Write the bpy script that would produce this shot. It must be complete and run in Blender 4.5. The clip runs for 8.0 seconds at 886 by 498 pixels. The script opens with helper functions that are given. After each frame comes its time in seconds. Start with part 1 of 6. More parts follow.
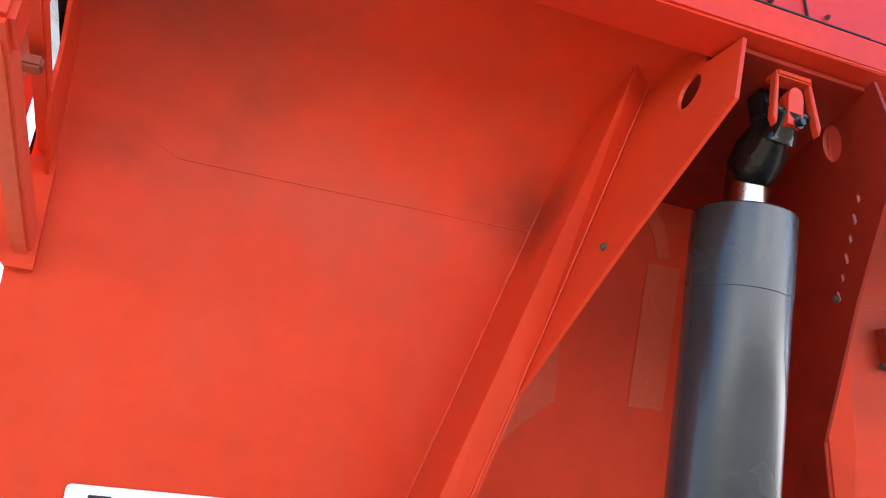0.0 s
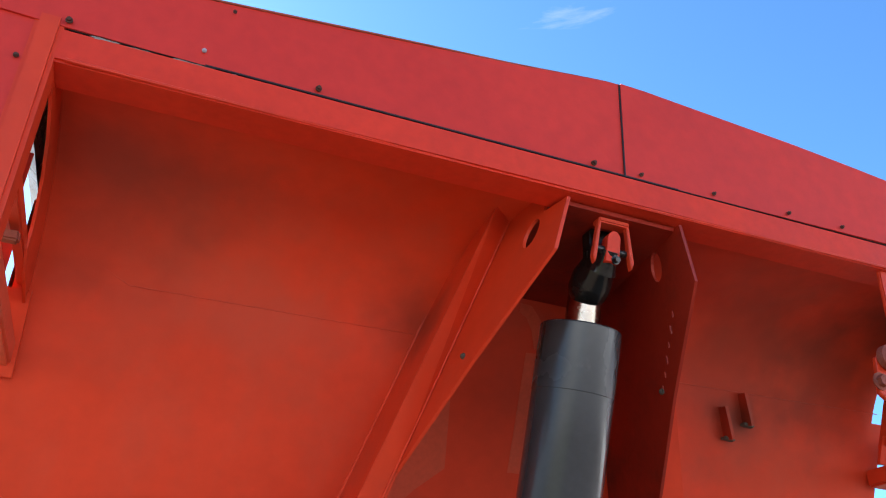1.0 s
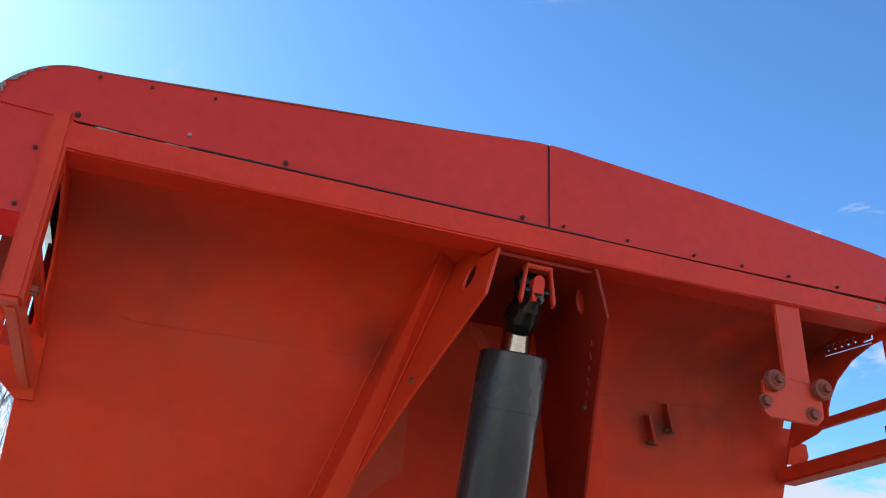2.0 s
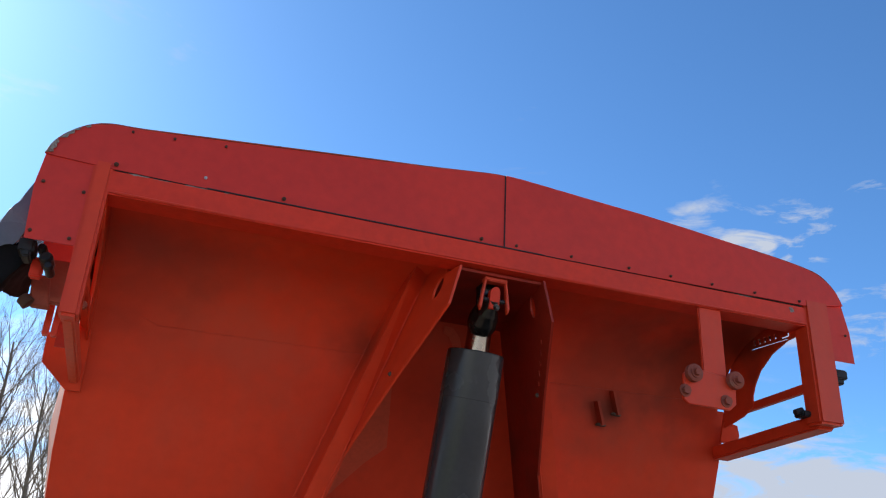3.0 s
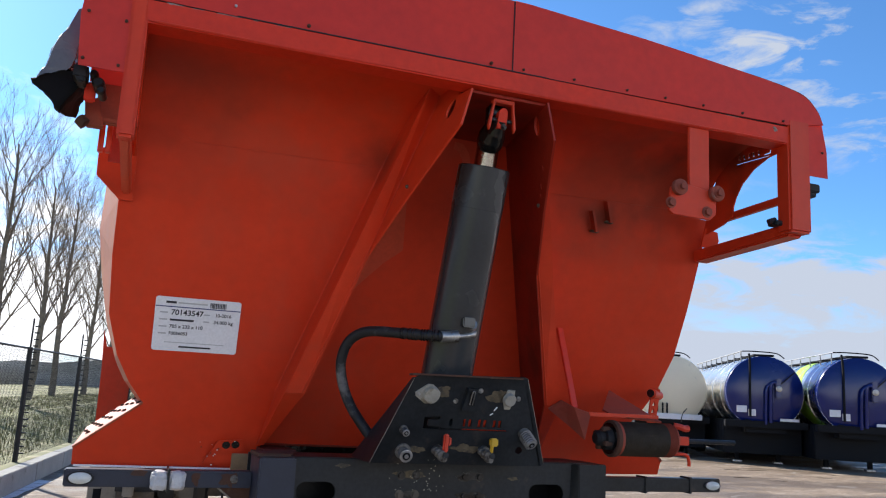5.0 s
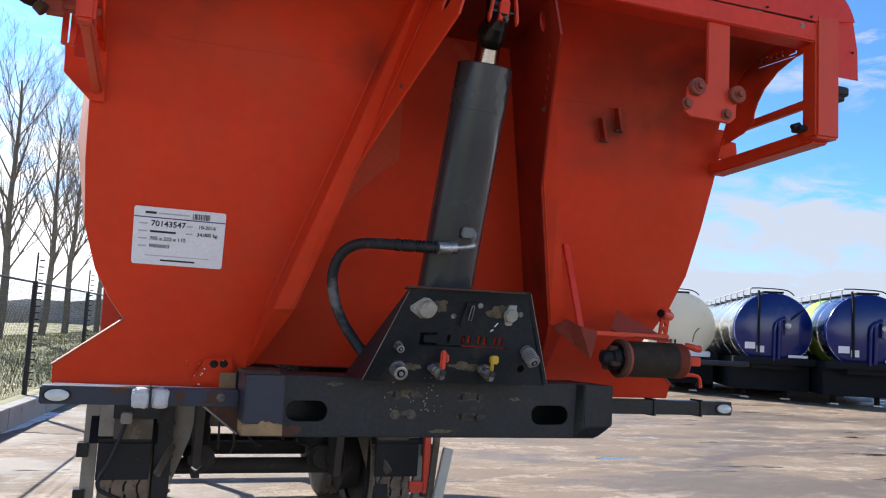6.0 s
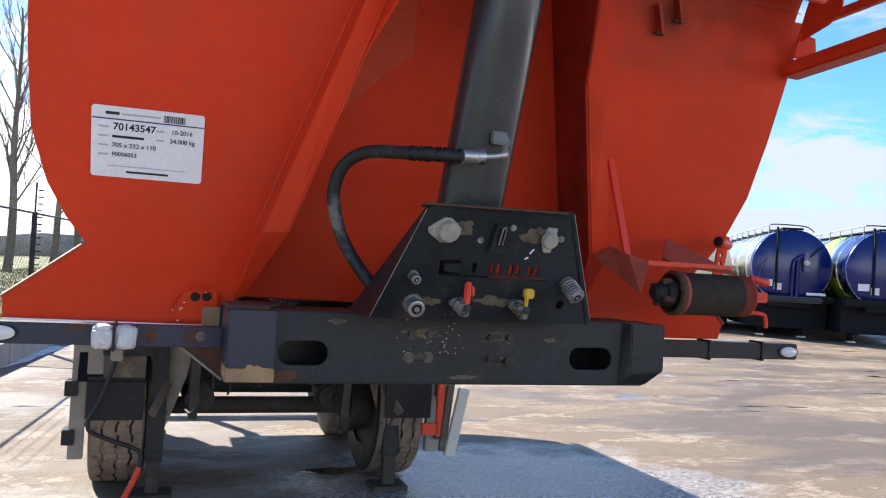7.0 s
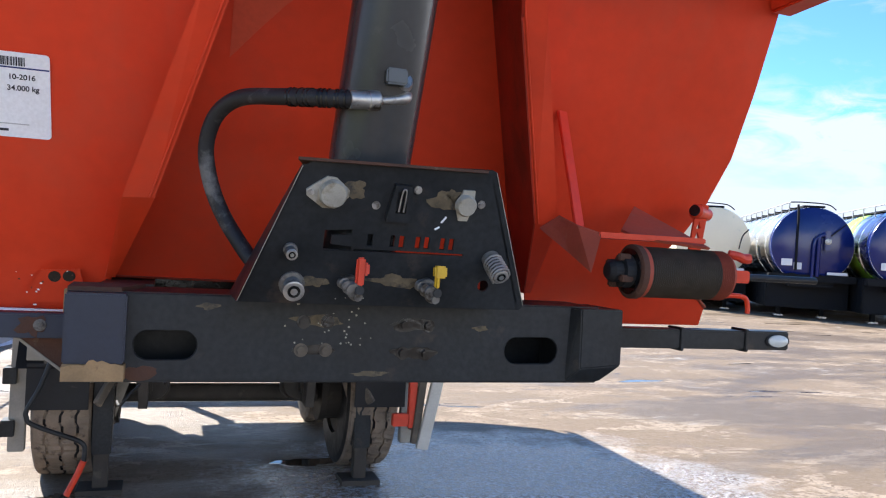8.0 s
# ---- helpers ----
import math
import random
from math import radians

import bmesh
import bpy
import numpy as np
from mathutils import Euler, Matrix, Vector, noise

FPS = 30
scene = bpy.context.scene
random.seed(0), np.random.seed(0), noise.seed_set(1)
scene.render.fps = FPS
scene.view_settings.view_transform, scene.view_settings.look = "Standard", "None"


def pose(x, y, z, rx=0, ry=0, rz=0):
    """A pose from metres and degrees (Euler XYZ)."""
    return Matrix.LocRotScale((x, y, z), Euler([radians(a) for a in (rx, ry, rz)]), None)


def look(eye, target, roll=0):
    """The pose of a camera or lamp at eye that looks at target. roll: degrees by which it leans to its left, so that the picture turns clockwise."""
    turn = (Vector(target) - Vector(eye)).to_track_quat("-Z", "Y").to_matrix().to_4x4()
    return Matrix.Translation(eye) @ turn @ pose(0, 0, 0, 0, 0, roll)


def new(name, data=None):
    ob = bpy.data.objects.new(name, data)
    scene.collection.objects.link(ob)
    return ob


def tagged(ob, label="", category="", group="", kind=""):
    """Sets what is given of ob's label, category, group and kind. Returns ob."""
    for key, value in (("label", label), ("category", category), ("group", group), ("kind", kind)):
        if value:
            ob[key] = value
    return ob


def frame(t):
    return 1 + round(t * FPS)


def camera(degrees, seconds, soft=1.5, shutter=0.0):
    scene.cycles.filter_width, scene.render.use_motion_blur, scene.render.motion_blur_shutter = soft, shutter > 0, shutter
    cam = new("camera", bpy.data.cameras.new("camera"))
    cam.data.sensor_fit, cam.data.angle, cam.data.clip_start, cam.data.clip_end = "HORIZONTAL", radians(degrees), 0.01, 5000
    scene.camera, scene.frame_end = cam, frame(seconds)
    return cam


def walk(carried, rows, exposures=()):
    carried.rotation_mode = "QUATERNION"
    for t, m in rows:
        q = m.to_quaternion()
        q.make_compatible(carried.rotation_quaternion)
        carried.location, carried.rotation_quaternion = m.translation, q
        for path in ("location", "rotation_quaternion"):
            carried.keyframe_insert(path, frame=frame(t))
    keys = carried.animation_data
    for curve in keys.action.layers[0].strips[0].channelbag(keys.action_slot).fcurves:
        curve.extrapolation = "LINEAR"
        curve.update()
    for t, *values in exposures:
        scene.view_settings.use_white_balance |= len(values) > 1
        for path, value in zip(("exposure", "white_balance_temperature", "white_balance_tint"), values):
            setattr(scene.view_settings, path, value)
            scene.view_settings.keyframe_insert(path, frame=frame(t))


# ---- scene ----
cam = camera(57.0, 8.0, 1.15)
PATH = [
    (0, (-0.96, -0.819, 1.686), (-0.328, 0.869, 2.553), 2.6),
    (0.5, (-0.967, -1.055, 1.697), (-0.336, 0.607, 2.613), 2.5),
    (1, (-0.909, -1.301, 1.705), (-0.281, 0.366, 2.614), 2.8),
    (1.5, (-0.889, -1.49, 1.722), (-0.253, 0.19, 2.603), 2.8),
    (2.8, (-0.995, -2.046, 1.658), (-0.368, -0.333, 2.477), 2.9),
    (3, (-0.978, -2.135, 1.641), (-0.353, -0.416, 2.449), 2.9),
    (3.5, (-1.014, -2.267, 1.648), (-0.375, -0.522, 2.387), 2.9),
    (4, (-1.097, -2.367, 1.673), (-0.428, -0.565, 2.224), 3.0),
    (4.5, (-1.114, -2.417, 1.648), (-0.426, -0.582, 2.052), 3.1),
    (5, (-1.11, -2.378, 1.6), (-0.416, -0.535, 1.951), 3.0),
    (5.2, (-1.089, -2.357, 1.582), (-0.396, -0.503, 1.867), 3.1),
    (6.3, (-0.96, -2.078, 1.494), (-0.275, -0.208, 1.68), 3.0),
    (6.5, (-0.934, -1.972, 1.477), (-0.252, -0.098, 1.633), 3.1),
    (7, (-0.861, -1.738, 1.5), (-0.187, 0.144, 1.548), 3.3),
    (7.2, (-0.817, -1.663, 1.486), (-0.139, 0.218, 1.526), 3.2),
    (7.5, (-0.68, -1.575, 1.5), (-0.012, 0.31, 1.511), 3.3),
    (8, (-0.446, -1.426, 1.499), (0.184, 0.472, 1.496), 3.2),
]
EXPOSURES = [(0.0, 2.90), (0.5, 2.66), (1.0, 2.10), (1.5, 1.85), (3.0, 1.25), (5.0, 1.32), (6.5, 1.65), (8.0, 1.95)]
walk(cam, [(t, look(eye, target, roll)) for t, eye, target, roll in PATH], EXPOSURES)

# ---- sky, sun ----
SUN_TO = Vector((-0.60, 1.28, 1.0)).normalized()      # towards the sun: left of the trailer and behind it
world = bpy.data.worlds.new("sky")
scene.world = world
world.use_nodes = True
wn, wl = world.node_tree.nodes, world.node_tree.links
wn.clear()


def build_sky():
    out, bg = wn.new("ShaderNodeOutputWorld"), wn.new("ShaderNodeBackground")
    sky = wn.new("ShaderNodeTexSky")
    sky.sky_type, sky.sun_disc = "NISHITA", False
    sky.sun_elevation = math.asin(SUN_TO.z)
    sky.sun_rotation = math.atan2(SUN_TO.x, SUN_TO.y)
    sky.air_density, sky.dust_density, sky.ozone_density = 0.75, 0.32, 1.6
    geo, mapping = wn.new("ShaderNodeTexCoord"), wn.new("ShaderNodeMapping")
    mapping.inputs["Scale"].default_value = (1.0, 1.0, 3.4)
    mapping.inputs["Rotation"].default_value = (0, 0, radians(7.5))
    n1, n2 = wn.new("ShaderNodeTexNoise"), wn.new("ShaderNodeTexNoise")
    n1.inputs["Scale"].default_value, n1.inputs["Detail"].default_value, n1.inputs["Roughness"].default_value = 2.6, 9, 0.62
    n1.inputs["Distortion"].default_value = 0.35
    n2.inputs["Scale"].default_value, n2.inputs["Detail"].default_value = 1.1, 3
    sep, ramp = wn.new("ShaderNodeSeparateXYZ"), wn.new("ShaderNodeValToRGB")
    low = wn.new("ShaderNodeMapRange")
    low.inputs["From Min"].default_value, low.inputs["From Max"].default_value = 0.03, 0.32
    low.inputs["To Min"].default_value, low.inputs["To Max"].default_value = 0.32, -0.12
    add, add2 = wn.new("ShaderNodeMath"), wn.new("ShaderNodeMath")
    sub = wn.new("ShaderNodeMath")
    sub.operation = "MULTIPLY_ADD"
    sub.inputs[1].default_value, sub.inputs[2].default_value = 0.5, -0.25
    ramp.color_ramp.elements[0].position, ramp.color_ramp.elements[1].position = 0.50, 0.74
    mix = wn.new("ShaderNodeMix")
    mix.data_type = "RGBA"
    # clouds facing the sun are white, those before it show their grey shaded side
    dot, lit, shade = wn.new("ShaderNodeVectorMath"), wn.new("ShaderNodeMapRange"), wn.new("ShaderNodeMix")
    dot.operation = "DOT_PRODUCT"
    dot.inputs[1].default_value = Vector((SUN_TO.x, SUN_TO.y, 0)).normalized()
    lit.interpolation_type = "SMOOTHSTEP"
    lit.inputs["From Min"].default_value, lit.inputs["From Max"].default_value = 0.25, -0.75
    shade.data_type = "RGBA"
    shade.inputs["A"].default_value, shade.inputs["B"].default_value = CLOUD, CLOUD_LIT
    wl.new(geo.outputs["Generated"], dot.inputs[0])
    wl.new(dot.outputs["Value"], lit.inputs["Value"])
    halo, most = wn.new("ShaderNodeMapRange"), wn.new("ShaderNodeMath")       # thin cloud close to the sun lets its light through
    halo.interpolation_type = "SMOOTHSTEP"
    halo.inputs["From Min"].default_value, halo.inputs["From Max"].default_value, halo.inputs["To Max"].default_value = 0.78, 0.97, 0.55
    most.operation = "MAXIMUM"
    wl.new(dot.outputs["Value"], halo.inputs["Value"])
    wl.new(lit.outputs[0], most.inputs[0])
    wl.new(halo.outputs[0], most.inputs[1])
    wl.new(most.outputs[0], shade.inputs["Factor"])
    wl.new(shade.outputs["Result"], mix.inputs["B"])
    wl.new(geo.outputs["Generated"], mapping.inputs["Vector"])
    wl.new(mapping.outputs["Vector"], n1.inputs["Vector"])
    wl.new(geo.outputs["Generated"], n2.inputs["Vector"])
    wl.new(geo.outputs["Generated"], sep.inputs[0])
    wl.new(sep.outputs["Z"], low.inputs["Value"])
    wl.new(n1.outputs["Fac"], add.inputs[0])
    wl.new(low.outputs[0], add.inputs[1])
    wl.new(n2.outputs["Fac"], sub.inputs[0])
    wl.new(add.outputs[0], add2.inputs[0])
    wl.new(sub.outputs[0], add2.inputs[1])
    total = add2.outputs[0]
    # single wisps and the bank of cloud low over the yard: a heading, half its length, half its height, its weight
    shred, streaks = wn.new("ShaderNodeTexNoise"), wn.new("ShaderNodeMapping")
    streaks.inputs["Rotation"].default_value, streaks.inputs["Scale"].default_value = (radians(10), radians(-12), radians(-42)), (1.0, 1.0, 3.2)
    shred.inputs["Scale"].default_value, shred.inputs["Detail"].default_value, shred.inputs["Roughness"].default_value = 11.0, 9, 0.60
    shred.inputs["Distortion"].default_value = 0.7
    torn = wn.new("ShaderNodeMapRange")
    torn.inputs["From Min"].default_value, torn.inputs["From Max"].default_value = 0.36, 0.70
    torn.inputs["To Min"].default_value, torn.inputs["To Max"].default_value = -0.2, 1.0
    wl.new(geo.outputs["Generated"], streaks.inputs["Vector"])
    wl.new(streaks.outputs["Vector"], shred.inputs["Vector"])
    wl.new(shred.outputs["Fac"], torn.inputs["Value"])
    for heading, long, high, weight in (((0.585, 0.690, 0.428), 0.115, 0.030, 0.27), ((0.690, 0.585, 0.432), 0.085, 0.052, 0.27),
                                        ((0.617, 0.684, 0.391), 0.095, 0.020, 0.26), ((0.72, 0.60, 0.335), 0.20, 0.085, 0.36), ((0.70, 0.71, 0.105), 0.24, 0.085, 0.10), ((0.71, 0.69, 0.155), 0.24, 0.042, 0.30), ((-0.12, 0.98, 0.10), 0.34, 0.12, 0.30)):
        c = Vector(heading).normalized()
        t = Vector((c.y, -c.x, -0.10)).normalized()
        u = t.cross(c).normalized()
        off, squares = wn.new("ShaderNodeVectorMath"), []
        off.operation = "SUBTRACT"
        off.inputs[1].default_value = c
        wl.new(geo.outputs["Generated"], off.inputs[0])
        for axis, half in ((t, long), (u, high)):
            d, sq = wn.new("ShaderNodeVectorMath"), wn.new("ShaderNodeMath")
            d.operation, sq.operation, sq.inputs[1].default_value = "DOT_PRODUCT", "POWER", 2.0
            d.inputs[1].default_value = axis / half
            wl.new(off.outputs[0], d.inputs[0])
            wl.new(d.outputs["Value"], sq.inputs[0])
            squares.append(sq.outputs[0])
        both, fade, more = wn.new("ShaderNodeMath"), wn.new("ShaderNodeMapRange"), wn.new("ShaderNodeMath")
        wl.new(squares[0], both.inputs[0])
        wl.new(squares[1], both.inputs[1])
        fade.interpolation_type = "SMOOTHSTEP"
        fade.inputs["From Min"].default_value, fade.inputs["From Max"].default_value = 1.6, 0.0
        fade.inputs["To Max"].default_value = weight
        wl.new(both.outputs[0], fade.inputs["Value"])
        more.operation = "MULTIPLY_ADD"
        wl.new(fade.outputs[0], more.inputs[0])
        wl.new(torn.outputs[0], more.inputs[1])
        wl.new(total, more.inputs[2])
        total = more.outputs[0]
    wl.new(total, ramp.inputs[0])
    wl.new(ramp.outputs[0], mix.inputs["Factor"])
    tint = wn.new("ShaderNodeMix")
    tint.data_type, tint.blend_type = "RGBA", "MULTIPLY"
    tint.inputs["Factor"].default_value = 1.0
    tint.inputs["B"].default_value = SKY_TINT
    wl.new(sky.outputs[0], tint.inputs["A"])
    wl.new(tint.outputs["Result"], mix.inputs["A"])
    wl.new(mix.outputs["Result"], bg.inputs["Color"])
    bg.inputs["Strength"].default_value = SKY_STRENGTH
    wl.new(bg.outputs[0], out.inputs[0])


SKY_STRENGTH, CLOUD, CLOUD_LIT, SKY_TINT = 0.10, (2.35, 2.62, 3.15, 1), (9.8, 9.8, 9.8, 1), (0.42, 0.70, 0.92, 1)
build_sky()
sun = new("sun", bpy.data.lights.new("sun", "SUN"))
sun.data.energy, sun.data.angle, sun.data.color = 4.1, radians(0.5), (1.0, 0.95, 0.88)
sun.matrix_world = look(SUN_TO * 60, (0, 0, 0))


# ---- materials ----
def material(name, base, rough=0.5, metal=0.0, var=0.15, scale=6.0, dirt=None, dirt_at=0.62, dirt_scale=3.0,
             bump=0.0, bump_scale=60.0, coat=0.0, spread=0.0, fine=0.06, spec=0.4, streak=None, soot_shade=()):
    """A painted, metal or mineral surface: base colour with broad and fine variation, patches of dirt, and relief."""
    m = bpy.data.materials.new(name)
    m.use_nodes = True
    n, l = m.node_tree.nodes, m.node_tree.links
    p = n["Principled BSDF"]
    tc = n.new("ShaderNodeTexCoord")
    broad, small = n.new("ShaderNodeTexNoise"), n.new("ShaderNodeTexNoise")
    broad.inputs["Scale"].default_value, broad.inputs["Detail"].default_value = scale, 6
    small.inputs["Scale"].default_value, small.inputs["Detail"].default_value = scale * 14, 4
    l.new(tc.outputs["Object"], broad.inputs["Vector"])
    l.new(tc.outputs["Object"], small.inputs["Vector"])
    hsv = n.new("ShaderNodeHueSaturation")
    hsv.inputs["Color"].default_value = (*base, 1)
    v1 = n.new("ShaderNodeMapRange")
    v1.inputs["From Min"].default_value, v1.inputs["From Max"].default_value = 0.25, 0.75
    v1.inputs["To Min"].default_value, v1.inputs["To Max"].default_value = 1 - var, 1 + var
    v2 = n.new("ShaderNodeMapRange")
    v2.inputs["From Min"].default_value, v2.inputs["From Max"].default_value = 0.3, 0.7
    v2.inputs["To Min"].default_value, v2.inputs["To Max"].default_value = 1 - fine, 1 + fine
    mul = n.new("ShaderNodeMath")
    mul.operation = "MULTIPLY"
    l.new(broad.outputs["Fac"], v1.inputs["Value"])
    l.new(small.outputs["Fac"], v2.inputs["Value"])
    l.new(v1.outputs[0], mul.inputs[0])
    l.new(v2.outputs[0], mul.inputs[1])
    value = mul.outputs[0]
    if spread:
        info, s = n.new("ShaderNodeObjectInfo"), n.new("ShaderNodeMapRange")
        s.inputs["To Min"].default_value, s.inputs["To Max"].default_value = 1 - spread, 1 + spread
        l.new(info.outputs["Random"], s.inputs["Value"])
        m2 = n.new("ShaderNodeMath")
        m2.operation = "MULTIPLY"
        l.new(value, m2.inputs[0])
        l.new(s.outputs[0], m2.inputs[1])
        value = m2.outputs[0]
    l.new(value, hsv.inputs["Value"])
    colour = hsv.outputs[0]
    r = n.new("ShaderNodeMapRange")
    r.inputs["From Min"].default_value, r.inputs["From Max"].default_value = 0.3, 0.7
    r.inputs["To Min"].default_value, r.inputs["To Max"].default_value = max(0.03, rough - 0.1), min(1, rough + 0.1)
    l.new(broad.outputs["Fac"], r.inputs["Value"])
    gloss = r.outputs[0]
    if dirt:
        dn, ramp, mix = n.new("ShaderNodeTexNoise"), n.new("ShaderNodeValToRGB"), n.new("ShaderNodeMix")
        dn.inputs["Scale"].default_value, dn.inputs["Detail"].default_value, dn.inputs["Roughness"].default_value = dirt_scale, 9, 0.65
        ramp.color_ramp.elements[0].position, ramp.color_ramp.elements[1].position = dirt_at, dirt_at + 0.14
        mix.data_type = "RGBA"
        mix.inputs["B"].default_value = (*dirt, 1)
        l.new(tc.outputs["Object"], dn.inputs["Vector"])
        l.new(dn.outputs["Fac"], ramp.inputs[0])
        l.new(ramp.outputs[0], mix.inputs["Factor"])
        l.new(colour, mix.inputs["A"])
        colour = mix.outputs["Result"]
    if streak:
        # dust washed down by rain: long upright streaks, broken up by a coarser noise
        sm, sn, cn = n.new("ShaderNodeMapping"), n.new("ShaderNodeTexNoise"), n.new("ShaderNodeTexNoise")
        sm.inputs["Scale"].default_value = (7.0, 7.0, 0.8)
        sn.inputs["Scale"].default_value, sn.inputs["Detail"].default_value, sn.inputs["Roughness"].default_value = 1.6, 7, 0.6
        cn.inputs["Scale"].default_value, cn.inputs["Detail"].default_value = 0.9, 3
        sr, cr, both, mix2 = n.new("ShaderNodeMapRange"), n.new("ShaderNodeMapRange"), n.new("ShaderNodeMath"), n.new("ShaderNodeMix")
        sr.inputs["From Min"].default_value, sr.inputs["From Max"].default_value = 0.46, 0.74
        cr.inputs["From Min"].default_value, cr.inputs["From Max"].default_value = 0.36, 0.62
        cr.inputs["To Max"].default_value = 0.38
        both.operation = "MULTIPLY"
        mix2.data_type = "RGBA"
        mix2.inputs["B"].default_value = (*streak, 1)
        l.new(tc.outputs["Object"], sm.inputs["Vector"])
        l.new(sm.outputs["Vector"], sn.inputs["Vector"])
        l.new(tc.outputs["Object"], cn.inputs["Vector"])
        l.new(sn.outputs["Fac"], sr.inputs["Value"])
        l.new(cn.outputs["Fac"], cr.inputs["Value"])
        l.new(sr.outputs[0], both.inputs[0])
        l.new(cr.outputs[0], both.inputs[1])
        l.new(both.outputs[0], mix2.inputs["Factor"])
        l.new(colour, mix2.inputs["A"])
        colour = mix2.outputs["Result"]
    for (cx, cy, cz), radius, weight in soot_shade:
        # cloudy dark patches: greasy soot, overspray, and shade painted under the rail
        near, wob, fall, dab = n.new("ShaderNodeVectorMath"), n.new("ShaderNodeTexNoise"), n.new("ShaderNodeMapRange"), n.new("ShaderNodeMix")
        near.operation = "DISTANCE"
        near.inputs[1].default_value = (cx, cy, cz)
        wob.inputs["Scale"].default_value, wob.inputs["Detail"].default_value = 7.0, 6
        reach = n.new("ShaderNodeMath")
        reach.operation = "MULTIPLY_ADD"
        reach.inputs[1].default_value = radius * 1.1
        l.new(tc.outputs["Object"], near.inputs[0])
        l.new(tc.outputs["Object"], wob.inputs["Vector"])
        l.new(wob.outputs["Fac"], reach.inputs[0])
        l.new(near.outputs["Value"], reach.inputs[2])
        fall.interpolation_type = "SMOOTHSTEP"
        fall.inputs["From Min"].default_value, fall.inputs["From Max"].default_value = radius * 1.5, radius * 0.55
        fall.inputs["To Max"].default_value = weight
        l.new(reach.outputs[0], fall.inputs["Value"])
        dab.data_type = "RGBA"
        dab.inputs["B"].default_value = (0.16, 0.026, 0.014, 1)
        l.new(fall.outputs[0], dab.inputs["Factor"])
        l.new(colour, dab.inputs["A"])
        colour = dab.outputs["Result"]
    l.new(colour, p.inputs["Base Color"])
    l.new(gloss, p.inputs["Roughness"])
    p.inputs["Metallic"].default_value = metal
    p.inputs["Specular IOR Level"].default_value = spec
    p.inputs["Coat Weight"].default_value, p.inputs["Coat Roughness"].default_value = coat, 0.25
    if bump:
        bn, b = n.new("ShaderNodeTexNoise"), n.new("ShaderNodeBump")
        bn.inputs["Scale"].default_value, bn.inputs["Detail"].default_value = bump_scale, 5
        b.inputs["Strength"].default_value, b.inputs["Distance"].default_value = bump, 0.01
        l.new(tc.outputs["Object"], bn.inputs["Vector"])
        l.new(bn.outputs["Fac"], b.inputs["Height"])
        l.new(b.outputs[0], p.inputs["Normal"])
    return m


# its dark patches mix soot and overspray with shade painted under the rail
RED = material("red_paint", (0.63, 0.045, 0.013), 0.44, streak=(0.52, 0.085, 0.045), var=0.12, scale=1.6, dirt=(0.52, 0.056, 0.024), dirt_at=0.53, dirt_scale=1.3, bump=0.03, bump_scale=25, fine=0.05, spec=0.26,
               soot_shade=(((-0.33, 0.42, 2.45), 0.16, 0.75), ((0.62, 0.40, 2.52), 0.42, 0.6), ((0.66, 0.50, 2.35), 0.11, 0.8), ((0.95, 0.40, 2.5), 0.34, 0.75), ((0.30, 0.55, 1.95), 0.25, 0.4), ((-0.98, 0.34, 2.62), 0.38, 0.6), ((1.08, 0.24, 2.62), 0.27, 0.85)))
CRIMSON = material("faded_red_sheet", (0.62, 0.036, 0.022), 0.48, spec=0.25, var=0.10, scale=2.0, dirt=(0.55, 0.07, 0.042), dirt_at=0.62, dirt_scale=2.5, bump=0.03, bump_scale=12)
# red darkened by grease and by painted-in shade, for faces deep in recesses
GRIMESHADE = material("greasy_shaded_red", (0.32, 0.022, 0.010), 0.5, var=0.2, scale=2.5, dirt=(0.15, 0.018, 0.011), dirt_at=0.50, dirt_scale=2.2, bump=0.04, spec=0.25)
PATCHED = material("red_paint_chipped", (0.66, 0.038, 0.014), 0.5, spec=0.25, var=0.14, scale=3, dirt=(0.30, 0.24, 0.20), dirt_at=0.70, dirt_scale=5.0, bump=0.05)
BLACK = material("black_frame_paint", (0.019, 0.021, 0.023), 0.40, var=0.35, scale=5, dirt=(0.075, 0.055, 0.042), dirt_at=0.60, dirt_scale=6, bump=0.06, fine=0.2, spec=0.22)
NAVY = material("blue_black_paint", (0.026, 0.031, 0.048), 0.42, spec=0.3, var=0.2, scale=6, dirt=(0.16, 0.10, 0.06), dirt_at=0.72, dirt_scale=9, bump=0.04)
DUSTYRED = material("dusty_red_steel", (0.27, 0.060, 0.034), 0.75, var=0.25, scale=12, dirt=(0.22, 0.16, 0.12), dirt_at=0.6, dirt_scale=14, bump=0.1)
RUSTED = material("rusty_dusty_steel", (0.28, 0.18, 0.09), 0.8, var=0.3, scale=14, dirt=(0.10, 0.05, 0.03), dirt_at=0.6, dirt_scale=11, bump=0.25)
SLEEVE = material("grey_cylinder_paint", (0.032, 0.036, 0.039), 0.22, var=0.12, scale=4, dirt=(0.07, 0.075, 0.08), dirt_at=0.63, dirt_scale=5, coat=0.2)
# grease on joints; also blackens holes and hollows in place of their shade
GREASEDARK = material("grease_and_shade_black", (0.010, 0.010, 0.010), 0.22, var=0.3, scale=20, bump=0.2, bump_scale=40)
CHROME = material("chromed_rod", (0.42, 0.38, 0.33), 0.2, 1.0, var=0.05, scale=10)
ZINC = material("zinc_fitting", (0.42, 0.41, 0.39), 0.42, 0.8, var=0.3, scale=30, dirt=(0.10, 0.085, 0.065), dirt_at=0.52, dirt_scale=26)
